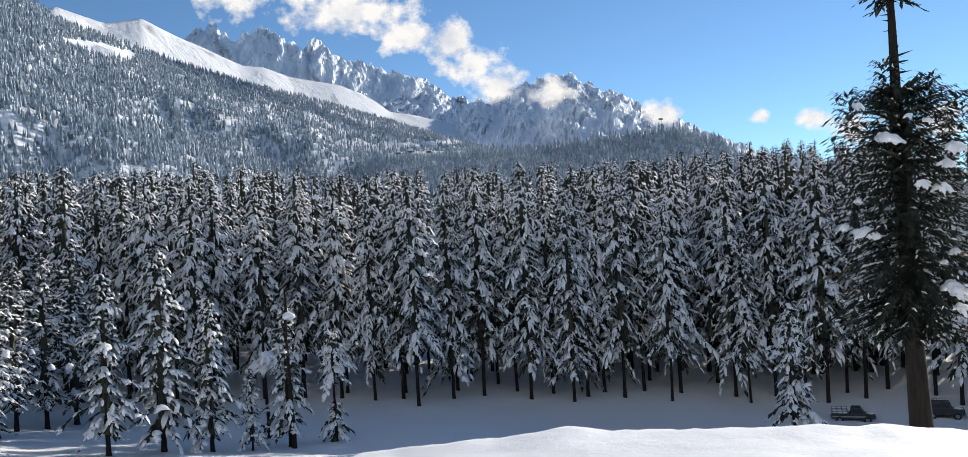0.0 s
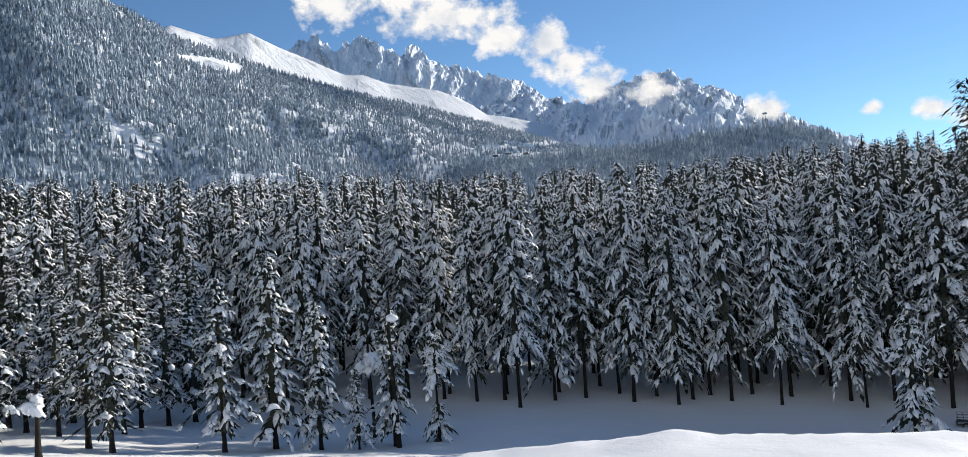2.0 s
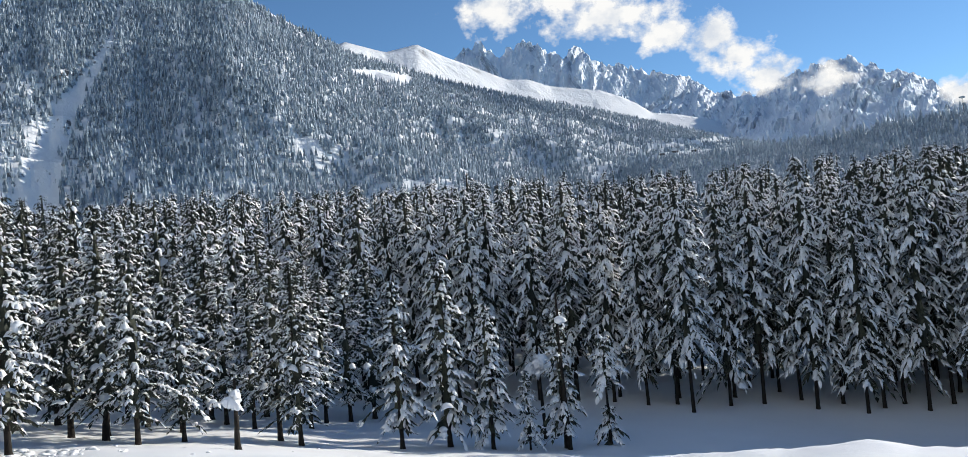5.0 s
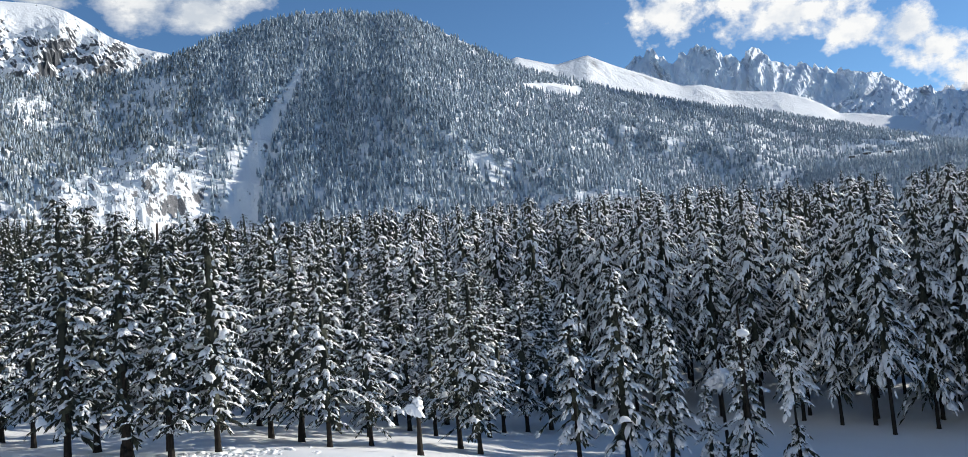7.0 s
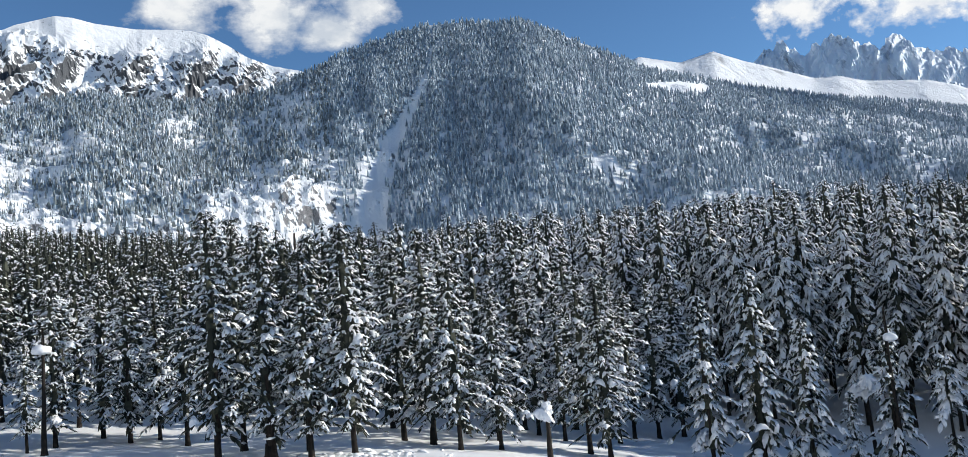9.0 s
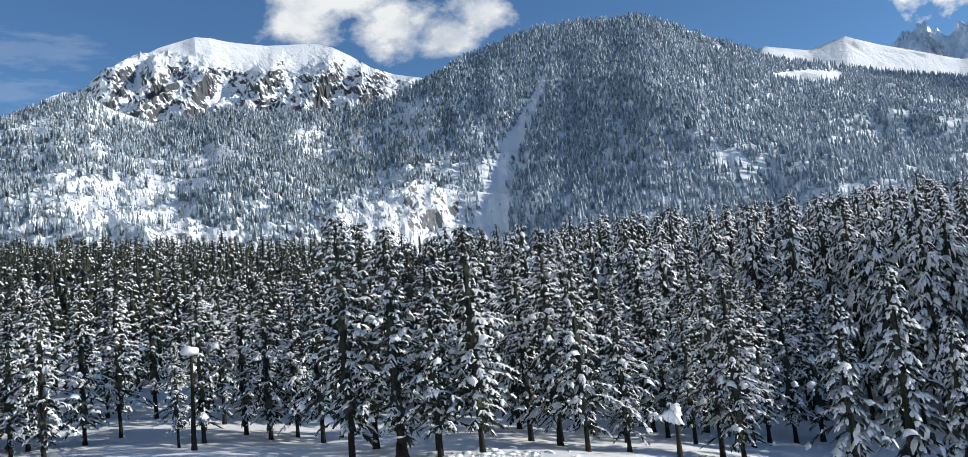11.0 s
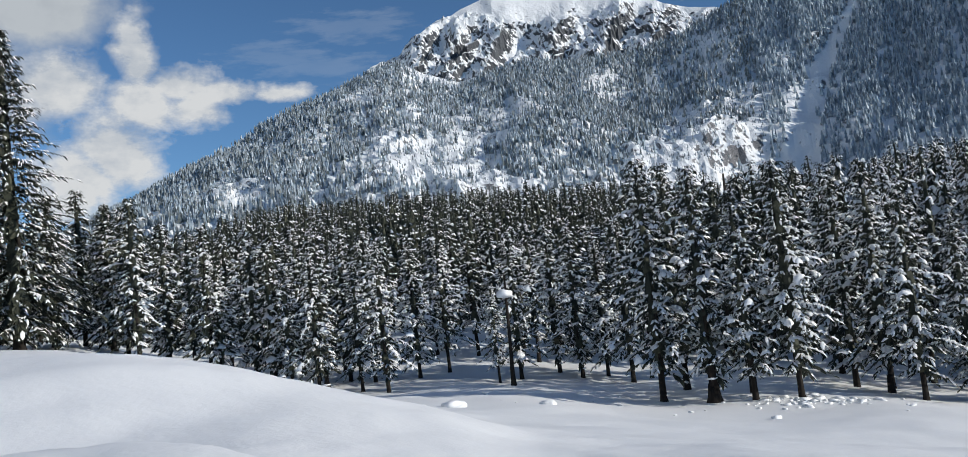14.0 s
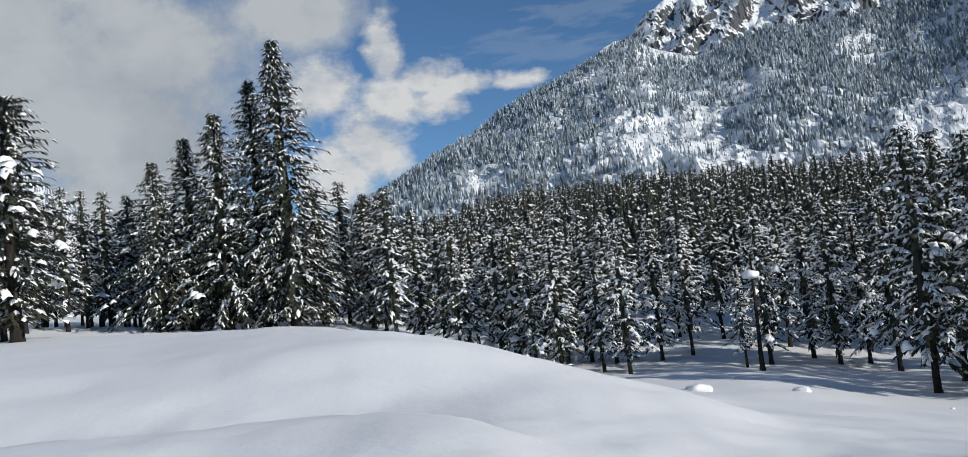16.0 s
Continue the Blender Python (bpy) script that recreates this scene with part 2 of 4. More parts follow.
def mountain(name, label, az0, az1, columns, rows, foot, crest, skyline, bend, rough, mat, seed, base=8.0, jag=0.0, kind="", smooth=True, back=1.35, grain=420.0, cliffs=None, peaks=0.0, rubble=None, near=None):
    """A mountain between two bearings: foot and crest give its distance, skyline its angle over the level."""
    verts, faces = [], []
    span = rows + 6
    for i in range(columns + 1):
        az = az0 + (az1 - az0) * i / columns
        f, c, e = foot(az), crest(az), skyline(az)

        def teeth(a):
            """How far the crest's spires stand over the skyline at a bearing."""
            if not jag:
                return 0.0
            return sum(c * radians(jag) * q ** -0.5 * (0.35 - abs(noise.noise(Vector((a * q, seed, q)))) * 1.6) for q in (0.9, 2.1, 4.7, 10.0))

        top = c * math.tan(radians(e))
        for j in range(span):
            s = j / (rows - 1)
            if s <= 1:
                d = f + (c - f) * s
                z = base + (top - base) * s ** bend + teeth(az + 3.2 * (1 - s)) * s ** 2.2
                x, y, _ = compass(az, d)
                k = rough * max(peaks * step(0.4, 1.0, s), math.sin(math.pi * min(1.0, 0.06 + 0.94 * s)) ** 0.6)
                z += k * (noise.ridged_multi_fractal(Vector((x / grain, y / grain, seed)), 0.85, 2.1, 7, 0.9, 2.0) - 1.1)
                if cliffs:
                    z += cliffs(az, s) * (noise.ridged_multi_fractal(Vector((x / 75, y / 75, seed + 3)), 0.75, 2.2, 6, 0.9, 2.0) - 1.0)
                if rubble:
                    z += rubble(az, s) * (noise.ridged_multi_fractal(Vector((x / 42, y / 42, seed + 6)), 0.8, 2.2, 5, 0.9, 2.0) - 1.0)
                if near:
                    k = near(az, math.degrees(math.atan2(z, d)))
                    d, z = d * k, z * k
            else:
                d = c * (1 + (back - 1) * (s - 1) * (rows - 1) / 6)
                z = (top + teeth(az)) * (1 - 0.9 * (s - 1) * (rows - 1) / 6)
            verts.append(tuple(compass(az, d, z)))
    for i in range(columns):
        for j in range(span - 1):
            a = i * span + j
            faces.append((a, a + 1, a + span + 1, a + span))
    ob = new(name, mesh_from(name, verts, faces, mat, smooth))
    tagged(ob, label, "mountain", kind=kind)
    co = np.array(verts).reshape(columns + 1, span, 3)

    def on(az, s):
        u, v = (az - az0) / (az1 - az0) * columns, s * (rows - 1)
        i, j = min(int(u), columns - 1), min(int(v), span - 2)
        u, v = u - i, v - j
        return Vector((co[i, j] * (1 - u) + co[i + 1, j] * u) * (1 - v) + (co[i, j + 1] * (1 - u) + co[i + 1, j + 1] * u) * v)

    return on


SLOPE = mountain_skin("wooded_slope_snow", 0.68, 0.012, 0.5, soft=0.03)
# far crags: rock and snow tones lightened and blued to hold the haze
CRAG = mountain_skin("hazed_crag_snow_and_rock", 0.38, 0.016, 0.4, (0.42, 0.47, 0.54), (0.60, 0.65, 0.72), (0.86, 0.89, 0.925), soft=0.06)
CLIFF = mountain_skin("cliff_snow_and_rock", 0.615, 0.09, 0.4, (0.07, 0.072, 0.078), (0.23, 0.23, 0.24), soft=0.025, lie_by=0.4, break_by=0.9)
PEAK = mountain_skin("peak_snow_and_rock", 0.95, 0.10, 0.6, (0.035, 0.04, 0.047), (0.12, 0.125, 0.135), soft=0.03, lie_by=0.6, break_by=1.45)
SMOOTH = mountain_skin("wind_packed_snow", 0.62, 0.01, 0.5)


def gully_line(e):
    """The bearing of the avalanche gully at an angle over the level."""
    return float(np.interp(e, (5.4, 7.5, 9.5, 12, 13.9, 15.9, 18), (46.5, 45.9, 45.0, 44.1, 42.6, 41.5, 40.8)))


def folds(az, e):
    """Spurs that stand out of the mountainside and the gully that cuts into it, as a share of the distance."""
    g = gully_line(e)
    r = float(np.interp(e, (6, 7.9, 11.4, 15.7, 18.6), (36.8, 35.1, 33.3, 33.6, 34.3)))
    k = float(np.interp(az, (r - 24, r - 16, r - 8, r, g - 0.6, g + 0.6, g + 7, g + 13, g + 20, g + 27, g + 38), (0, 0.012, 0.006, -0.036, 0.03, 0.03, -0.06, -0.02, -0.04, 0.01, 0)))
    k += 0.016 * fbm(az / 3.2, e / 9.0, 2.0, 3)
    return 1 + k * (0.25 + 0.75 * step(19.0, 13.0, e))


def rubble(az, s):
    return 9.0 * step(46, 52, az) * step(0.02, 0.1, s) * step(0.75, 0.45, s)


hill_sky = ridge_line((-12, 3), (0.7, 7.0), (2.3, 7.6), (5.7, 8.7), (10.6, 10.2), (15.4, 11.5), (19.9, 12.9), (23.5, 14.2), (26.5, 15.1), (27.8, 15.9), (29.8, 16.9), (31.9, 18), (34.4, 19.1), (36.1, 19.1), (38.7, 19.4), (40.9, 19.4), (43.1, 19.1), (45.7, 18.3), (47.8, 17.6), (49.2, 16.9), (50.7, 16.3), (52.5, 15.6), (55.5, 15.0), (60, 15.1), (63.4, 15.4), (66.5, 14.9), (68, 14.6), (70.4, 15.4), (71.9, 16.2), (73.7, 15.9), (76.8, 14.7), (80.3, 13.4), (84.2, 11.3), (87.2, 9.9), (90, 8.3), (93, 6.9), (97, 5))
hill_foot = ridge_line((-12, 900), (0, 800), (15, 600), (26, 560), (33, 575), (40, 600), (46, 630), (50, 640), (60, 560), (75, 480), (90, 520), (97, 600))
hill_crest = ridge_line((-12, 2600), (0, 2500), (10, 2200), (20, 1850), (28, 1500), (34, 1400), (41, 1400), (46, 1400), (52, 1320), (60, 1280), (72, 1280), (80, 1200), (88, 1080), (97, 1000))
on_hill = mountain("wooded_mountain", "steep mountainside of frosted conifers, open snow and an avalanche gully", -12, 97, 500, 100, hill_foot, hill_crest, hill_sky, 1.05, 28, CLIFF, 2.0, smooth=False, near=folds, rubble=rubble)


def crags(az, s):
    """Where the snow peak breaks into cliffs: below its smooth dome and up to the skyline on its shoulder."""
    top = float(np.interp(az, (46, 51, 54, 56, 58.5, 61, 64, 66, 68, 72, 78), (0.75, 0.95, 0.9, 0.86, 0.72, 0.74, 0.7, 0.82, 0.97, 0.99, 0.95)))
    return (26.0 + 14.0 * buttress(az + 4.0 * (s - 0.5))) * step(0.05, 0.25, s) * step(top + 0.08, top - 0.08, s)


def buttress(az):
    """The rock ribs of the peak between its snow gullies."""
    return sum(v * math.exp(-((az - c) / w) ** 2) for c, w, v in ((68.2, 1.3, 1.0), (65.4, 0.7, 0.7), (61.2, 0.9, 1.0), (57.4, 1.0, 1.0), (54.1, 0.8, 0.7), (70.6, 0.8, 0.8)))


def buttresses(az, e):
    return 1 - 0.03 * buttress(az + 0.5 * (e - 16.5) + 0.5 * fbm(az / 1.2, e / 1.2, 5.0)) * step(13.0, 15.0, e) * step(19.5, 17.4, e)


mountain("snow_peak", "white domed peak over dark cliffs and snow gullies", 46, 79, 210, 90, ridge_line((46, 1330), (79, 1330)), ridge_line((46, 1640), (57, 1760), (66, 1760), (79, 1560)),
         ridge_line((46, 15), (48.5, 16.2), (50.1, 16.9), (51.8, 17.2), (53.5, 17.8), (54.8, 18.6), (56.0, 19.2), (57.0, 19.45), (58.1, 19.5), (60.5, 19.45), (63, 19.7), (64.2, 19.95), (65.2, 20), (66.5, 19.6), (67.8, 19.2), (69.6, 18.5), (71, 17.9), (71.9, 16.8), (73.7, 16.2), (79, 13)),
         1.0, 18, PEAK, 2.0, base=285, cliffs=crags, near=buttresses, smooth=False, back=1.2)

def sharp_ribs(az, e):
    """Slanting ribs of the far range, each with a long side to the sun and a short steep one."""
    k = 0.0
    for q, a in ((0.30, 0.026), (0.85, 0.011), (2.3, 0.005)):
        u = az * q + e * q * 0.5 + 1.2 * noise.noise(Vector((az * q * 0.6, e * 0.3, q)))
        u -= math.floor(u)
        k += a * (0.5 - u / 0.82 if u < 0.82 else (u - 0.82) / 0.18 - 0.5)
    return 1 + k


mountain("snow_ridge", "smooth white treeless ridge in the sun", -20, 29, 160, 40, ridge_line((-20, 2900), (-1, 2800), (29, 1700)), ridge_line((-20, 3700), (-1, 3600), (15, 3000), (29, 2500)),
         ridge_line((-20, 2.0), (-6, 4.5), (-2.5, 6.0), (-0.6, 7.0), (0.8, 7.8), (2.1, 8.5), (3.6, 8.9), (4.7, 9.2), (6, 9.4), (6.9, 10.1), (7.9, 10.7), (9.4, 11.3), (11.1, 11.6), (12.7, 11.9), (14.2, 12.5), (15.6, 12.6), (18, 13.7), (19.9, 14.5), (21.7, 15.4), (23.9, 15), (26.6, 15.8), (29, 15)), 1.0, 16, SMOOTH, 5.0, base=200)
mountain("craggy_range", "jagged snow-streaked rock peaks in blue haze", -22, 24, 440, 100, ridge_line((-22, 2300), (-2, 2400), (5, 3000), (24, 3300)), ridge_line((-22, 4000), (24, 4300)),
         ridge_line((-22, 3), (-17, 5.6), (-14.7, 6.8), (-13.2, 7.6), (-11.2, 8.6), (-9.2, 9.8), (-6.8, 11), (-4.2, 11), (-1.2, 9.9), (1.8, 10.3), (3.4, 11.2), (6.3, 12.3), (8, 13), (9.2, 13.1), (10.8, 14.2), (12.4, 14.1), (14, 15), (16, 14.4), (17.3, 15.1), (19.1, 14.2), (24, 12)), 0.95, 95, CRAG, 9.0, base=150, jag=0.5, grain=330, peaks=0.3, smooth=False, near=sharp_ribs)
on_knoll = mountain("wooded_knoll", "low wooded knoll in thin haze before the peaks", -24, 10, 110, 30, ridge_line((-24, 620), (10, 760)), ridge_line((-24, 1000), (10, 1200)),
         ridge_line((-24, 3), (-17.6, 4.6), (-16.4, 5.4), (-14.6, 6.4), (-12.4, 6.75), (-7.8, 6.55), (-5.3, 6.2), (-1.9, 6.3), (1, 6.55), (6, 6.7), (8.5, 5.6), (10, 4)), 0.8, 14, SLOPE, 12.0)
on_far = mountain("far_hill", "far hazy hill beyond the trees", 96, 140, 60, 24, ridge_line((96, 1500), (140, 1500)), ridge_line((96, 2600), (140, 2600)),
         ridge_line((96, 2), (104, 4), (109.5, 8.4), (110.5, 9.3), (112, 10.6), (118, 14), (125, 15), (140, 6)), 1.0, 40, SLOPE, 15.0)


# ---------------------------------------------------------------- clouds, as plain far backdrops
def cloud_skin(name, blobs, scale, ragged, bright, dull, seed, stretch=1.2, most=0.97):
    m, n, l, b = material(name)
    n.remove(b)
    uv = n.new("ShaderNodeTexCoord").outputs["UV"]
    mp = n.new("ShaderNodeMapping")
    mp.inputs["Location"].default_value = (seed, seed * 2, 0)
    mp.inputs["Scale"].default_value = (1.0, stretch, 1.0)
    l.new(uv, mp.inputs[0])
    t = noise_node(n, l, scale, 9, 0.6, mp.outputs[0])
    body = noise_node(n, l, scale * 0.45, 4, 0.5, mp.outputs[0])
    sep = n.new("ShaderNodeSeparateXYZ")
    l.new(uv, sep.inputs[0])
    best = None

    def calc(op, a, c=None):
        k = n.new("ShaderNodeMath")
        k.operation = op
        for s, v in zip(k.inputs, (a, c)):
            if v is None:
                continue
            if isinstance(v, (int, float)):
                s.default_value = v
            else:
                l.new(v, s)
        return k.outputs[0]

    for az, el, ra, re in blobs:
        dx = calc("DIVIDE", calc("SUBTRACT", sep.outputs[0], az), ra)
        dy = calc("DIVIDE", calc("SUBTRACT", sep.outputs[1], el), re)
        v = calc("SUBTRACT", 1.0, calc("SQRT", calc("ADD", calc("MULTIPLY", dx, dx), calc("MULTIPLY", dy, dy))))
        best = v if best is None else calc("MAXIMUM", best, v)
    dens = calc("ADD", best, calc("MULTIPLY", calc("SUBTRACT", t.outputs[0], 0.5), ragged))
    cover = ramp(n, l, dens, [(0.04, grey(0)), (0.25, grey(0.4 * most)), (0.6, grey(most))])
    shade = calc("ADD", calc("MULTIPLY", calc("SUBTRACT", t.outputs[0], 0.5), 1.1), body.outputs[0])
    tone = ramp(n, l, shade, [(0.3, dull), (0.62, bright)])
    glow, thin, mix = n.new("ShaderNodeEmission"), n.new("ShaderNodeBsdfTransparent"), n.new("ShaderNodeMixShader")
    l.new(tone.outputs[0], glow.inputs[0])
    l.new(cover.outputs[0], mix.inputs[0])
    l.new(thin.outputs[0], mix.inputs[1])
    l.new(glow.outputs[0], mix.inputs[2])
    l.new(mix.outputs[0], n["Material Output"].inputs[0])
    return m


def cloud_sheet(label, az0, az1, el0, el1, d, mat):
    nu, nv = max(40, int((az1 - az0) / 1.5)), max(16, int((el1 - el0) / 1.5))
    verts, faces, uvs = [], [], []
    for i in range(nu + 1):
        for j in range(nv + 1):
            a, e = az0 + (az1 - az0) * i / nu, el0 + (el1 - el0) * j / nv
            verts.append(tuple(compass(a, d * math.cos(radians(e)), d * math.sin(radians(e)))))
            uvs.append((a, e))
    for i in range(nu):
        for j in range(nv):
            a = i * (nv + 1) + j
            faces.append((a, a + 1, a + nv + 2, a + nv + 1))
    me = mesh_from("backdrop", verts, faces, mat)
    layer = me.uv_layers.new(name="bearing")
    for loop in me.loops:
        layer.data[loop.index].uv = uvs[loop.vertex_index]
    tagged(new("backdrop", me), label, "clouds", kind="structure")


cloud_sheet("white fair-weather clouds drifting along the peaks", -32, 21, 4, 21, 2280,
            cloud_skin("cumulus", [(16.2, 17.4, 2.9, 2.1), (8.0, 16.0, 5.4, 1.7), (4.6, 14.4, 2.5, 1.5), (10.5, 17.4, 3.6, 1.5), (1.8, 13.9, 2.0, 1.8), (0.2, 12.3, 2.4, 1.5), (-1.6, 10.9, 2.2, 1.5),
                                   (-5.0, 10.1, 1.9, 1.1), (-12.6, 8.2, 1.6, 0.9), (-22.0, 6.9, 1.4, 0.7), (-24.2, 5.8, 1.3, 1.2), (-29.2, 5.9, 1.6, 1.3), (-18.7, 7.3, 0.8, 0.5)],
                       0.62, 2.3, (0.90, 0.90, 0.91), (0.64, 0.69, 0.78), 3.1))
cloud_sheet("pale cloud behind the mountain and thin streaks", 40, 96, 5, 30, 4700,
            cloud_skin("cloud_streaks", [(58.0, 21.4, 3.4, 3.0), (54.6, 22.6, 3.4, 2.0), (51.4, 20.4, 3.6, 2.2), (48.0, 19.6, 3.4, 1.8), (45.6, 20.8, 2.6, 1.6), (90.9, 11.4, 3.6, 4.4), (89.2, 14.6, 3.2, 2.6), (93.0, 9.6, 4.2, 3.4),
                                         (84.4, 15.0, 4.8, 1.1), (80.4, 14.8, 3.2, 0.7), (89.4, 18.2, 1.7, 2.6), (94.0, 15.6, 4.2, 2.4), (87.0, 15.6, 3.4, 1.6), (89.2, 16.6, 1.8, 1.8), (86.0, 14.0, 3.0, 1.4)],
                       0.34, 1.7, (0.84, 0.85, 0.87), (0.56, 0.61, 0.69), 7.7, 1.5))
cloud_sheet("thin high wisps of cloud", 66, 98, 12, 28, 4780,
            cloud_skin("cloud_wisps", [(77.5, 16.4, 4.6, 1.2), (75.0, 18.9, 4.6, 1.2), (80.5, 17.4, 4.0, 1.1)],
                       0.34, 3.0, (0.62, 0.68, 0.78), (0.50, 0.58, 0.70), 5.3, 4.5, 0.15))
# Last two blobs: unseen glowing extension, added to fill the wood's shade.
cloud_sheet("broad soft grey cloud bank over the valley, carried on unseen as fill", 86, 236, 3, 62, 4850,
            cloud_skin("cloud_bank", [(107.5, 14.5, 14.5, 15.0), (117.0, 22.0, 18.0, 18.0), (95.5, 20.5, 6.5, 3.0), (145.0, 28.0, 36.0, 32.0), (185.0, 26.0, 42.0, 31.0)],
                       0.16, 1.5, (0.60, 0.64, 0.69), (0.46, 0.50, 0.56), 2.2))


# ---------------------------------------------------------------- trees
def stem(h, r0, seed, sides=8, lean=0.0, cut=1.0):
    """A tapered, slightly crooked trunk with a flared foot."""
    rnd = random.Random(seed)
    verts, faces, levels = [], [], [-1.2, 0.0, 0.35, 1.2, h * 0.25, h * 0.5, h * 0.75, h * cut]
    bx = by = 0.0
    for k, z in enumerate(levels):
        t = max(0.0, z) / h
        r = r0 * (1 - t) ** 0.85 * (1.35 if z <= 0 else 1.12 if z < 0.5 else 1.0) + 0.018
        if k > 3:
            bx, by = bx + rnd.uniform(-1, 1) * 0.012 * h * (1 - t), by + rnd.uniform(-1, 1) * 0.012 * h * (1 - t)
        for s in range(sides):
            a = 2 * math.pi * s / sides
            q = r * rnd.uniform(0.9, 1.1)
            verts.append((bx + lean * z + q * math.cos(a), by + q * math.sin(a), z))
    for k in range(len(levels) - 1):
        for s in range(sides):
            a, b = k * sides + s, k * sides + (s + 1) % sides
            faces.append((a, b, b + sides, a + sides))
    faces.append(tuple(range((len(levels) - 1) * sides, len(levels) * sides)))
    return verts, faces


def fan(sv, sf, put, rnd, rib, length, width, lite, soft, t, side):
    """A lobed pad of snow that droops over the sprays of a bough."""
    d, h = rib(t)
    r = min(0.44, max(0.16, length * rnd.uniform(0.07, 0.17))) if soft else min(0.8, max(0.25, length * rnd.uniform(0.12, 0.28)))
    turn = side * 1.2 + rnd.uniform(-0.4, 0.4)
    fall = rnd.uniform(0.5, 1.4)
    o, n = len(sv), 5 if lite else 7
    h -= abs(side) * 0.35
    put(sv, d, side, h + 0.08 + 0.22 * r)
    rim = []
    for k in range(n):
        a = 2.5 * (2 * k / (n - 1) - 1)
        q = r * (1.2 if k % 2 else 0.8) * rnd.uniform(0.7, 1.3)
        rim.append((q * math.cos(a + turn), q * math.sin(a + turn), q * fall * (0.62 + 0.38 * math.cos(a)), q))
    if soft:
        for x, y, z, q in rim:
            put(sv, d + 0.62 * x, side + 0.62 * y, h + 0.08 + 0.12 * q - 0.3 * z)
    for x, y, z, q in rim:
        put(sv, d + x, side + y, h + 0.05 - z)
    sf.extend((o, o + 1 + k, o + 1 + (k + 1) % n) for k in range(n))
    if soft:
        sf.extend((o + 1 + k, o + 1 + n + k, o + 1 + n + (k + 1) % n, o + 1 + (k + 1) % n) for k in range(n))


def bough(rnd, leaf, load, root, phi, length, rise, droop, width, cells, snow, thick=0.10, lite=False, puffs=0.0, soft=False, finger=0.9, hang=0.6, cover=0.8):
    """One drooping bough: a rib with hanging fingers of needles that spread like a hand, and snow lying on them."""
    lv, lf = leaf
    sv, sf = load
    c, s = math.cos(phi), math.sin(phi)
    x0, y0, z0 = root

    def rib(t):
        d = length * t
        return d, z0 + length * (rise * t - droop * t * t)

    def put(v, along, side, z):
        v.append((x0 + along * c - side * s, y0 + along * s + side * c, z))
        return len(v) - 1

    # the woody rib with its short needles
    (d1, h1), (d2, h2) = rib(0.5), rib(0.92)
    w = 0.05 + 0.03 * length
    a, b, e = put(lv, 0, 0, z0), put(lv, d1, w, h1 - 0.04), put(lv, d1, -w, h1 - 0.04)
    lf.extend(((a, b, e), (e, b, put(lv, d2, 0, h2))))
    for k in range(cells):
        last = k == cells - 1
        t = 1.0 if last else 0.26 + 0.7 * (k + rnd.random()) / cells
        d, h = rib(t * 0.93)
        turn = rnd.uniform(-0.25, 0.25) if last else (-1 if k % 2 else 1) * rnd.uniform(0.35, 1.25) * (1.15 - 0.55 * t)
        size = min(finger * rnd.uniform(0.6, 1.35), 0.75 * length)
        cu, su = math.cos(turn), math.sin(turn)
        reach, fall, half = size * rnd.uniform(0.65, 0.95), size * hang * rnd.uniform(0.5, 1.35), size * width * rnd.uniform(0.7, 1.2)
        lay = rnd.uniform(0.10, 0.32) * fall

        def spot(v, along, across, down, up=0.0):
            return put(v, d + along * cu - across * su, along * su + across * cu, h - down + up)

        a, e = spot(lv, -0.1 * size, 0, -0.02), spot(lv, reach, 0, fall)
        q = rnd.uniform(0.4, 0.62)
        lf.append((a, spot(lv, reach * q, half, lay + half * 0.55), e))
        lf.append((a, e, spot(lv, reach * q * 0.9, -half, lay + half * 0.55)))
        if rnd.random() < snow:
            g = cover * rnd.uniform(0.78, 1.25)
            up = 0.03 + thick * rnd.uniform(0.25, 0.7)
            a = spot(sv, -0.12 * size, 0, 0, up * 0.7)
            l1, r1 = spot(sv, reach * q * g, half * 0.95 * g, lay + half * 0.5, 0.03), spot(sv, reach * q * g, -half * 0.95 * g, lay + half * 0.5, 0.03)
            m, e = spot(sv, reach * q * g, 0, lay * 0.8, up + thick * 0.6), spot(sv, reach * g, 0, fall * g ** 1.6, 0.03)
            if soft:        # rounder lobes on the trees that stand nearest
                z2 = lay + (fall - lay) * 0.45
                l2, r2 = spot(sv, reach * g * (0.5 + 0.5 * q), half * 0.8 * g, z2 + half * 0.4, 0.03), spot(sv, reach * g * (0.5 + 0.5 * q), -half * 0.8 * g, z2 + half * 0.4, 0.03)
                sf.extend(((a, m, l1), (l1, m, l2), (l2, m, e), (a, r1, m), (r1, r2, m), (r2, e, m)))
            else:
                sf.extend(((a, m, l1), (l1, m, e), (a, r1, m), (r1, e, m)))
    for k in range(int(puffs + rnd.random())):
        t = rnd.uniform(0.3, 0.95)
        side = rnd.uniform(-0.3, 0.3) * length * t
        for j in range(rnd.randrange(1, 3) if soft else 1):
            fan(sv, sf, put, rnd, rib, length, width, lite, soft, min(1.0, t + j * rnd.uniform(-0.13, 0.13)), side + j * rnd.uniform(-0.09, 0.09) * length)


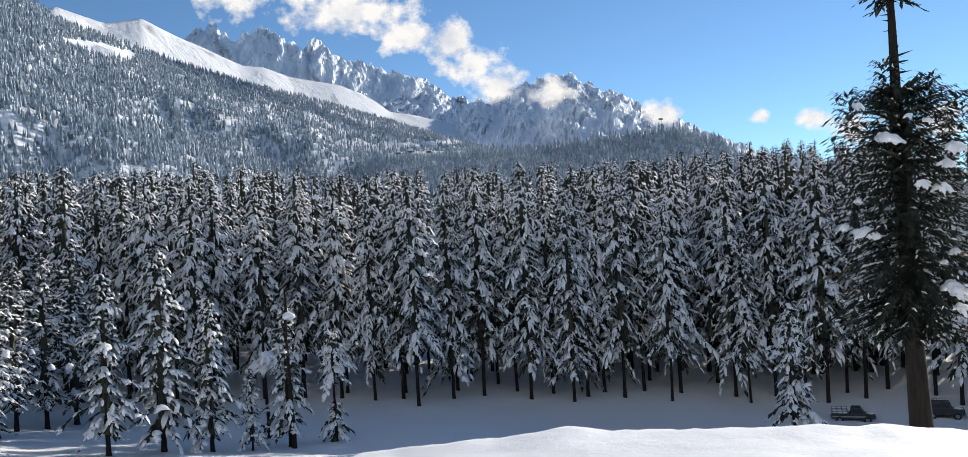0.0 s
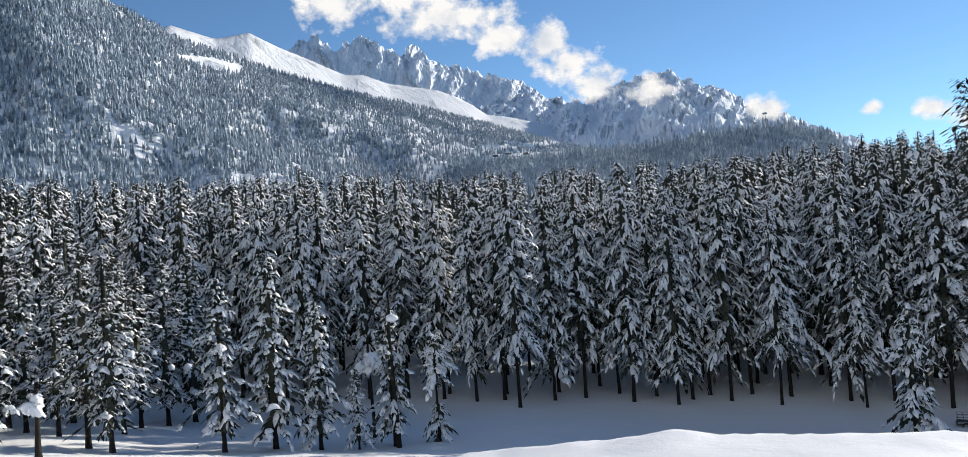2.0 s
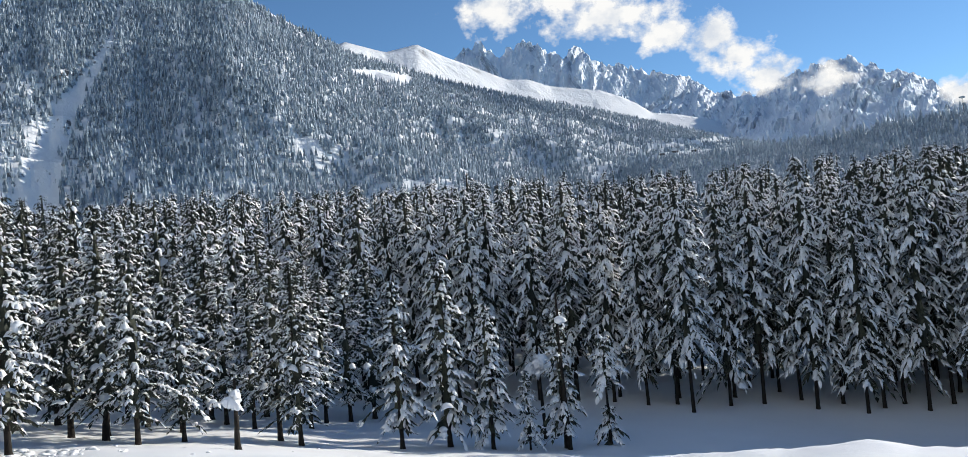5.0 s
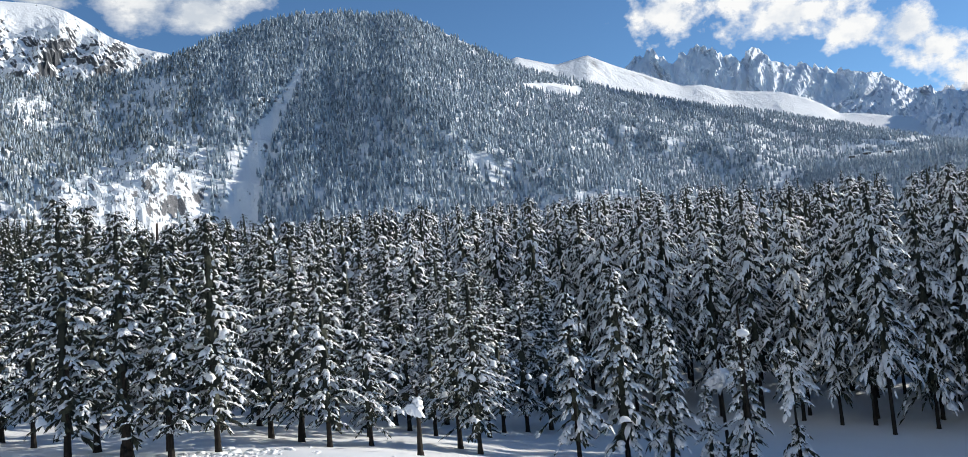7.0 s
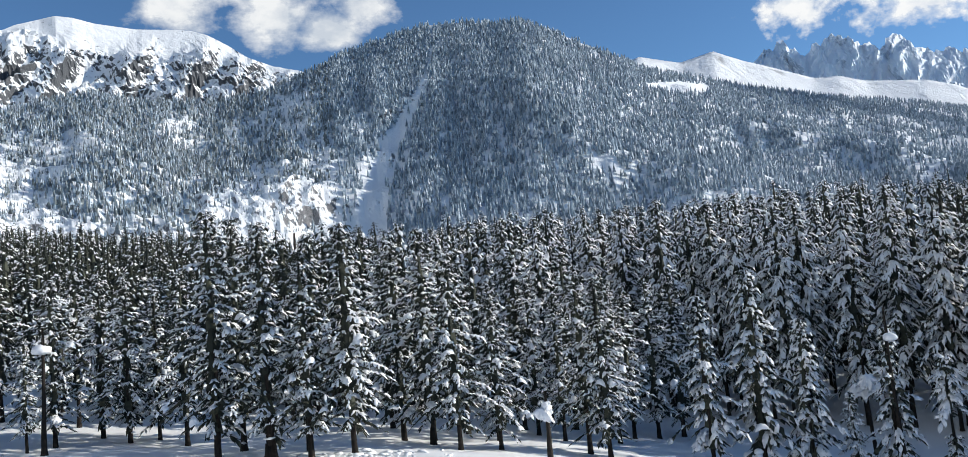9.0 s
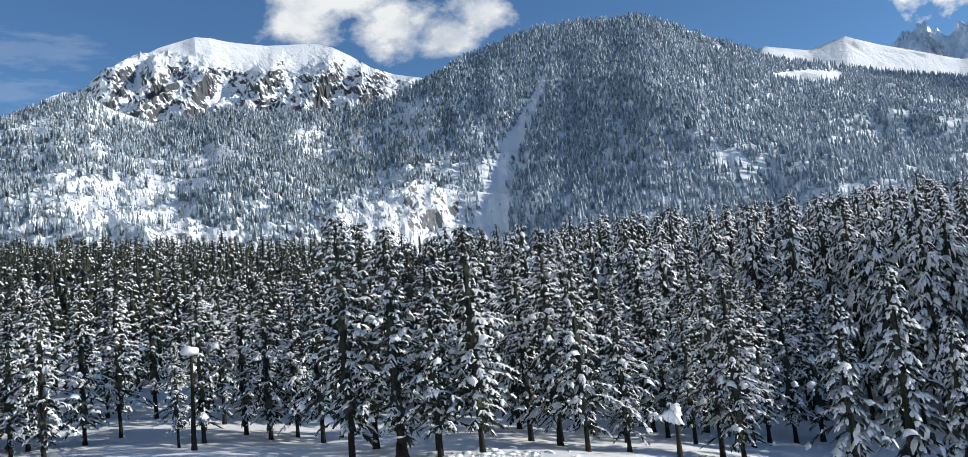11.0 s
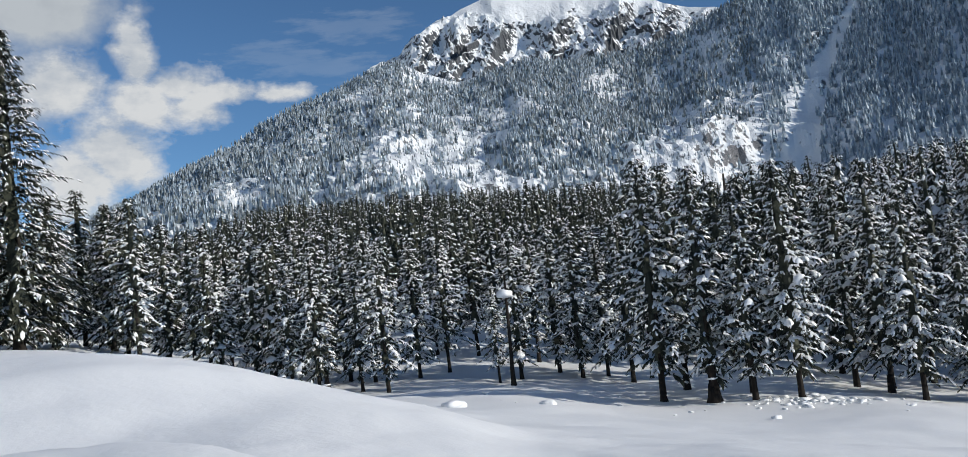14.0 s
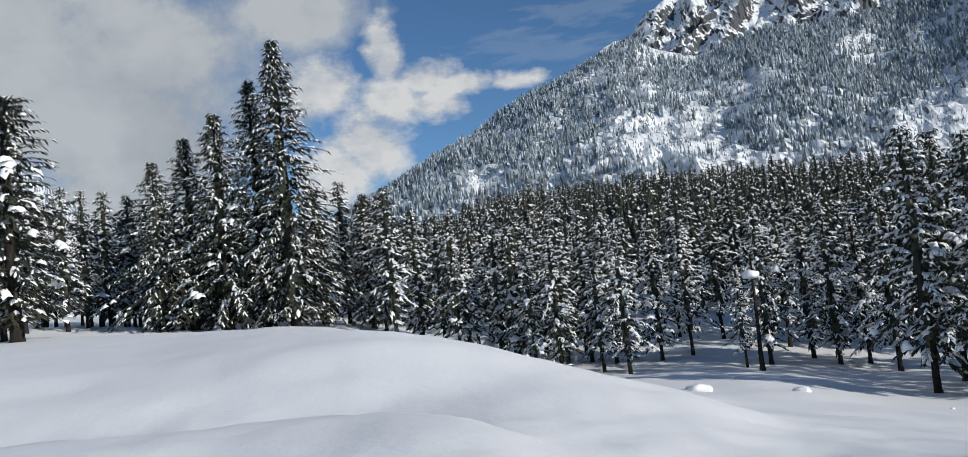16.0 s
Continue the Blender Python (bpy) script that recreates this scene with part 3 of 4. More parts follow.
def tree_parts(h, crown_at, radius, seed, boughs, cells, snow, droop=0.55, width=0.55, shape=0.8, ragged=0.25, stiff=0.0, thick=0.10, lean=0.0, lite=False, puffs=0.0, core=0.08, short=0.3, soft=False, finger=0.9, hang=0.6, cover=0.8):
    rnd = random.Random(seed)
    leaf, load = ([], []), ([], [])
    turn = rnd.uniform(0, 6)
    for k in range(boughs):
        u = (k + rnd.random() * 0.8) / boughs
        z = crown_at + (h - crown_at) * (1 - (1 - u) ** 1.3) * 0.985
        up = (z - crown_at) / (h - crown_at)
        reach = radius * (1 - up) ** shape * (1.0 if up > 0.12 else 0.5 + 4.2 * up)
        reach = max(0.5, reach * rnd.uniform(1 - ragged, 1 + ragged) * (rnd.uniform(0.35, 0.7) if rnd.random() < short else 1.0))
        turn += 2.4 + rnd.uniform(-0.5, 0.5)
        slack = droop * rnd.uniform(0.7, 1.3) * (0.55 + 0.6 * (1 - up))
        lift = 0.10 + 0.45 * up ** 2 + stiff
        bough(rnd, leaf, load, (lean * z, 0, z), turn, reach, lift, slack, width * rnd.uniform(0.8, 1.2), max(3, round(cells * (0.3 + 0.7 * reach / radius))), snow * (1 - 0.5 * step(0.55, 0.95, up)) * (0.25 if rnd.random() < 0.25 else 0.7 + 0.7 * rnd.random()), thick, lite, puffs * (1 - 0.5 * step(0.55, 0.95, up)), soft, finger * (1 - 0.35 * up), hang * rnd.uniform(0.75, 1.25), cover)
    # the dark inner foliage round the stem: ragged overlapping skirts
    if core:
        tiers = max(6, int((h - crown_at) / 1.3))
        for k in range(tiers):
            u = (k + 0.15) / tiers
            z0, z1 = crown_at + (h - crown_at) * u, crown_at + (h - crown_at) * min(0.99, u + 1.7 / tiers)
            r = core * radius * (1 - u) ** shape * (1.0 if u > 0.12 else 0.7 + 2.5 * u)
            o = len(leaf[0])
            leaf[0].append((lean * z1, 0, z1))
            for i in range(7):
                a = turn + k + i * 0.8976 + rnd.uniform(-0.3, 0.3)
                q = r * rnd.uniform(0.55, 1.35)
                leaf[0].append((lean * z0 + q * math.cos(a), q * math.sin(a), z0 - r * rnd.uniform(0.0, 0.9)))
            leaf[1].extend((o, o + 1 + i, o + 1 + (i + 1) % 7) for i in range(7))
    # leader at the top
    for k in range(7):
        bough(rnd, leaf, load, (lean * h, 0, h - 1.6 + 0.25 * k), turn + k * 2.1, 0.75 - 0.05 * k, 0.7, 0.6, 0.2, 3, snow * 0.5, 0.06, finger=0.4)
    return leaf, load


def cedar(name, label, h, crown_at, radius, r0, seed, boughs, cells, snow, group="", **more):
    tree = new(name)
    leaf, load = tree_parts(h, crown_at, radius, seed, boughs, cells, snow, **more)
    lean = more.get("lean", 0.0)
    trunk = new("trunk", mesh_from("trunk", *stem(h, r0, seed, lean=lean), BARK, True))
    crown = new("crown", mesh_from("crown", *leaf, GREEN))
    white = tagged(new("snow_load", mesh_from("snow_load", *load, LOAD, True)), "fresh snow lying on the boughs")
    for part in (trunk, crown, white):
        part.parent = tree
    tagged(crown, kind="stuff")
    tagged(white, kind="stuff")
    return tagged(tree, label, "tree", group)


def standing(az, d, size, turn, sink=0.0, tip=0.0):
    p = at(az, d, sink)
    return Matrix.Translation(p) @ pose(0, 0, 0, tip, tip * 0.6, turn) @ Matrix.Diagonal((size, size, size, 1))


rng = random.Random(11)
WOOD_LABEL = "tall slim cedar laden with snow over a bare dark trunk"
YOUNG_LABEL = "young cedar clothed in snow down to the ground"
SUNNY_LABEL = "dark green cedar dusted with snow in the sunlit clearing"
SPIRE_LABEL = "tall pointed dark cedar with snow-edged tiers of boughs"

wood = [cedar("cedar_tree", WOOD_LABEL, 30.0, 4.6 + k % 3 * 1.6, 4.5 + 0.5 * (k % 2), 0.21, 40 + k, 112, 9, 0.94, "cedars of the wood", shape=0.62, droop=0.8, stiff=-0.05, width=0.22, ragged=0.5, thick=0.13, puffs=0.25, short=0.4, core=0.14, finger=1.05, hang=0.85, cover=1.02) for k in range(6)]
edge = [cedar("cedar_tree", WOOD_LABEL, 30.0, 4.6 + k % 3 * 1.8, 4.3 + 0.5 * (k % 2), 0.21, 140 + k, 118, 15, 0.93, "cedars of the wood", shape=0.62, droop=0.8, stiff=-0.05, width=0.2, ragged=0.5, thick=0.13, puffs=0.3, short=0.4, core=0.14, soft=True, finger=0.95, hang=0.9, cover=1.02) for k in range(4)]
young = [cedar("cedar_tree", YOUNG_LABEL, 13.0, 1.6, 2.7, 0.16, 60 + k, 95, 14, 0.82, "young cedars at the track", shape=0.62, droop=0.65, stiff=0.0, width=0.25, ragged=0.55, thick=0.11, puffs=0.6, short=0.4, soft=True, core=0.15, finger=0.62, hang=0.8, cover=0.95) for k in range(4)]
sunny = [cedar("cedar_tree", SUNNY_LABEL, 17.0, 2.1 + 0.9 * (k % 2), 3.5, 0.22, 80 + k, 128, 20, 0.54, "cedars of the clearing", shape=0.55, droop=0.5, stiff=0.05, width=0.18, ragged=0.55, thick=0.09, puffs=0.35, core=0.15, short=0.42, soft=True, finger=0.66, hang=0.6, cover=0.9) for k in range(5)]
copse = [cedar("cedar_tree", SUNNY_LABEL, 17.0, 2.3 + 0.8 * (k % 2), 3.3, 0.22, 180 + k, 100, 10, 0.55, "cedars of the clearing", shape=0.55, droop=0.55, width=0.25, ragged=0.5, thick=0.10, puffs=0.2, core=0.18, short=0.42, finger=0.85, hang=0.65) for k in range(4)]
spire = [cedar("cedar_tree", SPIRE_LABEL, 27.0, 1.2, 7.3, 0.45, 90 + k, 470, 24, 0.36, "tall cedars beyond the mound", shape=0.84, droop=0.5, stiff=0.1, width=0.17, ragged=0.4, thick=0.06, puffs=0.0, core=0.14, short=0.28, soft=True, finger=0.66, hang=0.7) for k in range(2)]
low_spire = [cedar("cedar_tree", SPIRE_LABEL, 20.0, 1.0, 6.3, 0.4, 190 + k, 340, 24, 0.36, "tall cedars beyond the mound", shape=0.84, droop=0.5, stiff=0.1, width=0.17, ragged=0.6, thick=0.06, puffs=0.1, core=0.14, short=0.28, soft=True, finger=0.66, hang=0.7) for k in range(3)]
taken = []
STOCK = {}


def plant(kind, az, d, h, turn=None, tip=0.0):
    """Set a tree of a kind at a bearing and distance with a height; the first of each kind is moved, the rest are copies."""
    fresh = [k for k in kind if not STOCK.get(id(k), {}).get("used")]
    mould = fresh[0] if fresh else kind[rng.randrange(len(kind))]
    size = h / STOCK.setdefault(id(mould), {"h": max(v.co.z for v in mould.children[0].data.vertices)})["h"]
    m = standing(az, d, size, rng.uniform(0, 360) if turn is None else turn, 0.1, tip)
    taken.append(compass(az, d))
    if STOCK[id(mould)].get("used"):
        return copy_thing(mould, m @ Matrix.Diagonal((*(1 / k for k in mould.scale), 1)))
    STOCK[id(mould)]["used"] = True
    mould.matrix_basis = m
    return mould


# young cedars between the bank and the track: bearing, distance, height
for az, d, h in ((24.7, 67, 13.2), (21.5, 69, 15.6), (18.6, 70, 12.2), (16.1, 71, 6.8), (13.7, 73, 12.0), (-19.6, 76, 12.6)):
    plant(young, az, d, h)
for az, d, h in ((31.3, 64, 13.8), (32.6, 66, 14.6), (38.6, 70, 13.2), (42.9, 68, 14.6), (47.9, 72, 17.0), (35.9, 78, 14.5), (40.6, 74, 15.0), (45.6, 76, 16.0), (29.6, 84, 15.0), (34.2, 74, 13.0), (36.8, 82, 17.0), (33.4, 86, 18.0), (30.6, 78, 15.0), (28.0, 88, 16.5), (26.4, 92, 17.5)):
    plant(sunny, az, d, h)


# cedars of the clearing
for az, d, h in ((56.8, 58, 16.6), (55.2, 64, 17.0), (53.6, 57, 15.6), (51.0, 56, 13.5), (48.2, 56, 15.2), (44.9, 66, 15.6), (43.0, 64, 16.4), (41.2, 60, 14.0), (38.5, 62, 11.6)):
    plant(sunny, az, d, h)
for az, d, h in ((75.0, 70, 15.5), (76.7, 72, 13.5), (79.5, 72, 14.5), (81.2, 74, 13.5), (67.5, 72, 10.5), (66.0, 74, 16.0), (61.9, 74, 16.5), (63.4, 78, 17.0), (70.8, 80, 15.5), (60.2, 76, 15.5), (72.8, 78, 16.0), (85.5, 78, 13.0), (58.6, 72, 17.0), (64.7, 84, 17.0)):
    plant(sunny, az, d, h * 0.82)

# tall cedars beyond the mound, and the lower row behind them
for az, d, h in ((96.9, 84, 29.0), (98.7, 88, 26.0)):
    plant(spire, az, d, h)
for az, d, h in ((101.1, 86, 21.8), (103.1, 90, 20.0), (105.1, 88, 17.0), (95.0, 92, 15.0), (91.8, 96, 15.5)):
    plant(low_spire, az, d, h)
broad = [cedar("cedar_tree", "broad dark cedar with thick pads of snow on its top", 16.0, 1.4, 3.7, 0.42, 97, 300, 17, 0.16, shape=0.34, droop=0.4, width=0.2, ragged=0.4, thick=0.08, puffs=0.25, core=0.12, short=0.15, soft=True, finger=0.6, hang=0.6)]
plant(broad, 113.2, 60, 15.9)
plant(sunny, 113.9, 63, 14.5)
for k in range(20):
    plant(copse if k % 3 else sunny, 75.5 + k * 0.85 + rng.uniform(-0.4, 0.4), rng.uniform(74, 97), rng.uniform(13, 15.5))
for k in range(14):
    plant(copse, 103.5 + k * 0.9 + rng.uniform(-0.4, 0.4), rng.uniform(108, 128), rng.uniform(14, 16.5))
for k in range(15):
    plant(copse, 100.5 + k * 1.1 + rng.uniform(-0.4, 0.4), rng.uniform(90, 108), rng.uniform(13, 15.5))
for k in range(26):
    plant(copse, 87 + k * 1.25 + rng.uniform(-0.5, 0.5), rng.uniform(98, 135), rng.uniform(14, 17))

# the wood: rows up the slope behind the track and the clearing


def wood_edge(az):
    return float(np.interp(az, (-40, -10, 8, 20, 30, 40, 50, 60, 75, 90), (106, 104, 102, 100, 94, 84, 80, 86, 90, 100)))


def ceiling_of_wood(az, d, p):
    """How tall a tree may stand there, so that the wood keeps an even top."""
    el = float(np.interp(az, (-60, -20, -5, 12, 27, 36, 45, 56, 75, 90), (5.3, 5.1, 5.0, 5.6, 6.0, 6.0, 5.8, 6.9, 7.5, 7.6))) + rng.gauss(0.0, 0.35)
    return max(8.0, d * math.tan(radians(el)) + EYE - lie(p.x, p.y))


def crowded(p, gap):
    return any((p.x - q.x) ** 2 + (p.y - q.y) ** 2 < gap * gap for q in taken)


def base_at(az, el):
    """The distance at which the ground lies at that angle under the level, from the far side of the valley."""
    d = 128.0
    while d > 50 and math.degrees(math.atan2(at(az, d).z - EYE, d)) > el:
        d -= 0.5
    return d


# the foremost trees of the wood along the track: bearing, angle of the foot, angle of the top
for az, foot, top in ((23.4, -8.3, 6.0), (20.6, -8.6, 6.0), (18.0, -8.9, 5.6), (15.2, -9.2, 5.7), (12.6, -9.4, 5.6), (10.2, -9.6, 5.2), (8.0, -9.9, 4.5), (6.1, -10.0, 5.6), (5.1, -10.5, 5.2), (2.7, -10.2, 4.6), (0.6, -10.1, 5.6), (-2.6, -10.5, 5.7), (-4.1, -10.2, 4.8), (-5.5, -10.8, 3.8), (-8.9, -10.6, 5.0), (-10.2, -10.2, 5.4),
                      (-12.0, -10.9, 2.3), (-12.6, -10.4, 5.4), (-15.0, -9.8, 4.9), (-16.1, -10.6, 4.6), (-17.0, -11.1, 0.2), (-18.6, -10.6, 5.3), (-20.4, -10.8, 1.9), (-21.7, -11.0, 4.8), (-23.9, -10.7, 4.4)):
    d = base_at(az, foot)
    plant(edge, az, d, d * (math.tan(radians(top)) - math.tan(radians(foot))))

count = 0
for tries in range(6000):
    if count >= 185:
        break
    az = rng.uniform(-34, 90)
    deep = rng.random() ** 1.4 * 40
    d = wood_edge(az) + deep
    p = compass(az, d)
    if crowded(p, 2.8) or (-14.3 < az < -12.8 and d < 140):
        continue
    tall = float(np.interp(az, (-36, 20, 35, 46, 58, 90), (30.5, 29.5, 27, 21, 15, 13.5)))
    kind = wood if az < 47 + rng.uniform(-6, 6) else copse
    if kind is wood and deep < 2.5:
        kind = edge
    plant(kind, az, d, min(tall * rng.uniform(0.84, 1.08), ceiling_of_wood(az, d, p)), tip=rng.uniform(-1.5, 1.5))
    count += 1


# ---------------------------------------------------------------- the wood further back, and the forests on the mountains
def back_wood():
    leaf, load, trunks = ([], []), ([], []), ([], [])
    moulds = []
    for k in range(8):
        moulds.append((*tree_parts(24.0, 4.0, 3.9, 300 + k, 40, 5, 0.93 if k < 4 else 0.5, shape=0.62, droop=0.8, stiff=-0.05, width=0.31, ragged=0.5, thick=0.14, lite=True, core=0.18, finger=1.25, hang=0.85, cover=1.0 if k < 4 else 0.8), stem(24.0, 0.24, 300 + k, sides=4)))

    def pour(into, mould, m):
        v0 = len(into[0])
        a = np.array(mould[0]) @ np.array(m.to_3x3()).T + np.array(m.translation)
        into[0].extend(map(tuple, a))
        into[1].extend(tuple(i + v0 for i in f) for f in mould[1])

    placed = 0
    for tries in range(16000):
        if placed >= 680:
            break
        # Trees right of the view are unseen, added to shade the valley track.
        az = (rng.uniform(-62, 52) if rng.random() < 0.8 else rng.uniform(52, 118)) if placed > 250 else rng.uniform(-56, -8) if placed < 140 else rng.uniform(36, 60)
        d = wood_edge(az) + (12 + (220 if placed > 300 else 90) * rng.random() ** 1.7 if az > -34 else 2 + 60 * rng.random())
        p = compass(az, d)
        if crowded(p, 2.5) or (-14.3 < az < -12.8 and d < 140):
            continue
        tall = float(np.interp(az, (-38, 20, 35, 46, 58, 90, 120), (30.0, 29.5, 27, 21.5, 15.5, 14, 16)))
        tall = min(tall * rng.uniform(0.85, 1.08), ceiling_of_wood(az, d, p))
        m = standing(az, d, tall / 24.0, rng.uniform(0, 360))
        lf, ld, st = moulds[rng.randrange(4) + (4 if az > 48 + rng.uniform(-6, 6) else 0)]
        pour(leaf, lf, m), pour(load, ld, m), pour(trunks, st, m)
        placed += 1
    tops = [(*tree_parts(15.0, 4.5, 2.6, 340 + k, 24, 3, 0.45, shape=0.75, droop=0.5, width=0.36, ragged=0.5, thick=0.12, lite=True, core=0.3, finger=1.15, hang=0.6, cover=0.8), stem(15.0, 0.18, 340 + k, sides=4)) for k in range(5)]
    placed = 0
    for tries in range(9000):       # small tops, row on row up the slope behind the clearing
        if placed >= 850:
            break
        az, d = rng.uniform(47, 93), 112 + 200 * rng.random() ** 1.3
        p = compass(az, d)
        if crowded(p, 3.0):
            continue
        taken.append(p)
        m = standing(az, d, min(rng.uniform(12.5, 16.5), ceiling_of_wood(az, d, p)) / 15.0, rng.uniform(0, 360))
        lf, ld, st = tops[rng.randrange(5)]
        pour(leaf, lf, m), pour(load, ld, m), pour(trunks, st, m)
        placed += 1
    root = new("back_wood")
    tagged(root, "dense snow-laden cedar wood rising up the slope, its unseen right end added for shade", "forest", kind="stuff")
    for nm, (v, f), mt in (("crowns", leaf, GREEN), ("snow_load", load, LOAD), ("trunks", trunks, BARK)):
        new(nm, mesh_from(nm, v, f, mt, mt is LOAD)).parent = root


back_wood()


def far_forest(name, label, spots, mat_leaf, mat_snow, frosted=0.4):
    """Thousands of small tiered conifers on a mountainside."""
    v, f, idx = [], [], []
    for p, h in spots:
        r = h * rng.uniform(0.15, 0.24)
        own = frosted + rng.uniform(-0.3, 0.3)
        turn = rng.uniform(0, 6)
        for z0, z1, k in ((0.0, 0.55, 1.0), (0.3, 0.8, 0.8), (0.6, 1.0, 0.5)):
            b = len(v)
            for s in range(4):
                a = turn + z0 * 5 + s * 1.5708 + rng.uniform(-0.3, 0.3)
                q = r * k * rng.uniform(0.65, 1.35)
                v.append((p.x + q * math.cos(a), p.y + q * math.sin(a), p.z + h * (z0 + rng.uniform(-0.06, 0.05))))
            v.append((p.x, p.y, p.z + h * z1))
            for s in range(4):
                f.append((b + s, b + (s + 1) % 4, b + 4))
                idx.append(1 if rng.random() < own else 0)
    me = mesh_from(name, v, f, mat_leaf)
    me.materials.append(mat_snow)
    me.polygons.foreach_set("material_index", idx)
    tagged(new(name, me), label, "forest", kind="stuff")


def elevation(p):
    return math.degrees(math.atan2(p.z - EYE, math.hypot(p.x, p.y)))


def hill_spots(wanted):
    out = []
    while len(out) < wanted:
        az, s = rng.uniform(-12, 48), 0.995 * rng.random() ** 0.62
        p = on_hill(az, s)
        e = elevation(p)
        if e < 2.2:
            continue
        if abs(az - gully_line(e)) < np.interp(e, (5, 7.5, 10.5, 13, 15, 16.5), (1.5, 1.1, 0.75, 0.5, 0.3, 0.1)) and rng.random() < 0.97:
            continue
        if az > gully_line(e) and rng.random() < 0.62 * step(18.0, 8.0, e):
            continue
        if 22.2 < az < 26.3 and abs(e - (13.0 + (az - 22.2) * 0.2)) < 0.42 - abs(az - 24) * 0.1:
            continue
        if 1.2 < az < 6.6 and abs(e - 7.1) < 0.17 and rng.random() < 0.9:
            continue
        if fbm(p.x / 60, p.y / 60, 1.0) < -0.62:
            continue
        out.append((p, rng.uniform(6.5, 14)))
    return out


# open snow on the thinly wooded slope: bearing, angle over the level, their reaches, and how bare it is
BARE = ((53.5, 7.6, 4.2, 2.3, 1.2), (49.0, 7.2, 3.0, 2.6, 0.9), (71.0, 10.2, 6.6, 3.0, 0.85), (63.9, 12.3, 2.0, 0.6, 0.8), (75.2, 14.0, 1.6, 0.5, 0.9), (72.0, 14.3, 1.8, 0.9, 0.45), (69.9, 15.4, 2.0, 0.7, 1.1),
        (83.9, 8.3, 2.3, 1.3, 1.1), (66.5, 7.6, 2.4, 1.6, 0.6), (50.0, 11.5, 4.0, 4.0, 0.48))


def peak_spots(wanted):
    out = []
    while len(out) < wanted:
        az, s = rng.uniform(48, 96.5), 0.995 * rng.random() ** 0.62
        p = on_hill(az, s)
        e = elevation(p)
        if e < 2.5 or abs(az - gully_line(e)) < 1.3:
            continue
        bare = 0.55 * fbm(p.x / 110, p.y / 110, 4.0) + 0.45 * fbm(p.x / 35, p.y / 35, 8.0) + 0.05
        for a, c, ra, rc, w in BARE:
            bare += w * math.exp(-((az - a) / ra) ** 2 - ((e - c) / rc) ** 2)
        if rng.random() < bare * 1.15:
            if rng.random() < 0.85:      # low scrub and saplings on the open snow
                out.append((p, rng.uniform(1.5, 4.5)))
            continue
        out.append((p, rng.uniform(6, 13)))
    return out


def slope_spots(wanted):
    out = []
    while len(out) < wanted:
        az, d = rng.uniform(-28, 62), rng.uniform(290, 640)
        out.append((at(az, d), rng.uniform(12, 19)))
    return out


def knoll_spots(wanted):
    out = []
    while len(out) < wanted:
        az, s = rng.uniform(-22, 9.5), 0.99 * rng.random() ** 0.7
        p = on_knoll(az, s)
        if elevation(p) > 3.5 and not (1.0 < az < 6.8 and s > 0.86 and rng.random() < 0.92):
            out.append((p, rng.uniform(5, 11) if s < 0.8 or rng.random() < 0.9 else rng.uniform(12, 19)))
    return out


far_forest("mountain_forest", "frosted conifer forest covering the mountainside", hill_spots(33000), FARGREEN, HAZED_FROST, 0.6)
far_forest("thin_mountain_forest", "frosted conifers in bands between open snow and rock", peak_spots(23000), THINGREEN, HAZED_FROST, 0.5)
far_forest("far_hill_forest", "hazy frosted conifers on the far hill", [(on_far(rng.uniform(98, 122), 0.99 * rng.random() ** 0.7), rng.uniform(10, 20)) for k in range(4200)], FARGREEN, HAZED_FROST)
far_forest("slope_forest", "frosted conifers on the rise between wood and mountain", slope_spots(3000), FARGREEN, HAZED_FROST, 0.45)
far_forest("knoll_forest", "hazy frosted conifers on the low knoll", knoll_spots(5200), HAZY, HAZED_FROST)


# ---------------------------------------------------------------- the great cedar before the valley
def part(name, v, f, mat, parent, label="", smooth=False):
    ob = new(name, mesh_from(name, v, f, mat, smooth))
    ob.parent = parent
    return tagged(ob, label)


def lump(size, seed, flat=0.6, detail=2):
    """A soft uneven mound of snow."""
    bm = bmesh.new()
    bmesh.ops.create_icosphere(bm, subdivisions=detail, radius=1.0)
    for v in bm.verts:
        v.co *= 1 + 0.34 * noise.noise(v.co * 1.7 + Vector((seed, 0, 0))) + 0.14 * noise.noise(v.co * 4.5 + Vector((0, seed, 0)))
        v.co = Vector((v.co.x * size[0], v.co.y * size[1], v.co.z * size[2] * (1 if v.co.z > 0 else flat)))
    v, f = [tuple(q.co) for q in bm.verts], [tuple(q.index for q in p.verts) for p in bm.faces]
    bm.free()
    return v, f


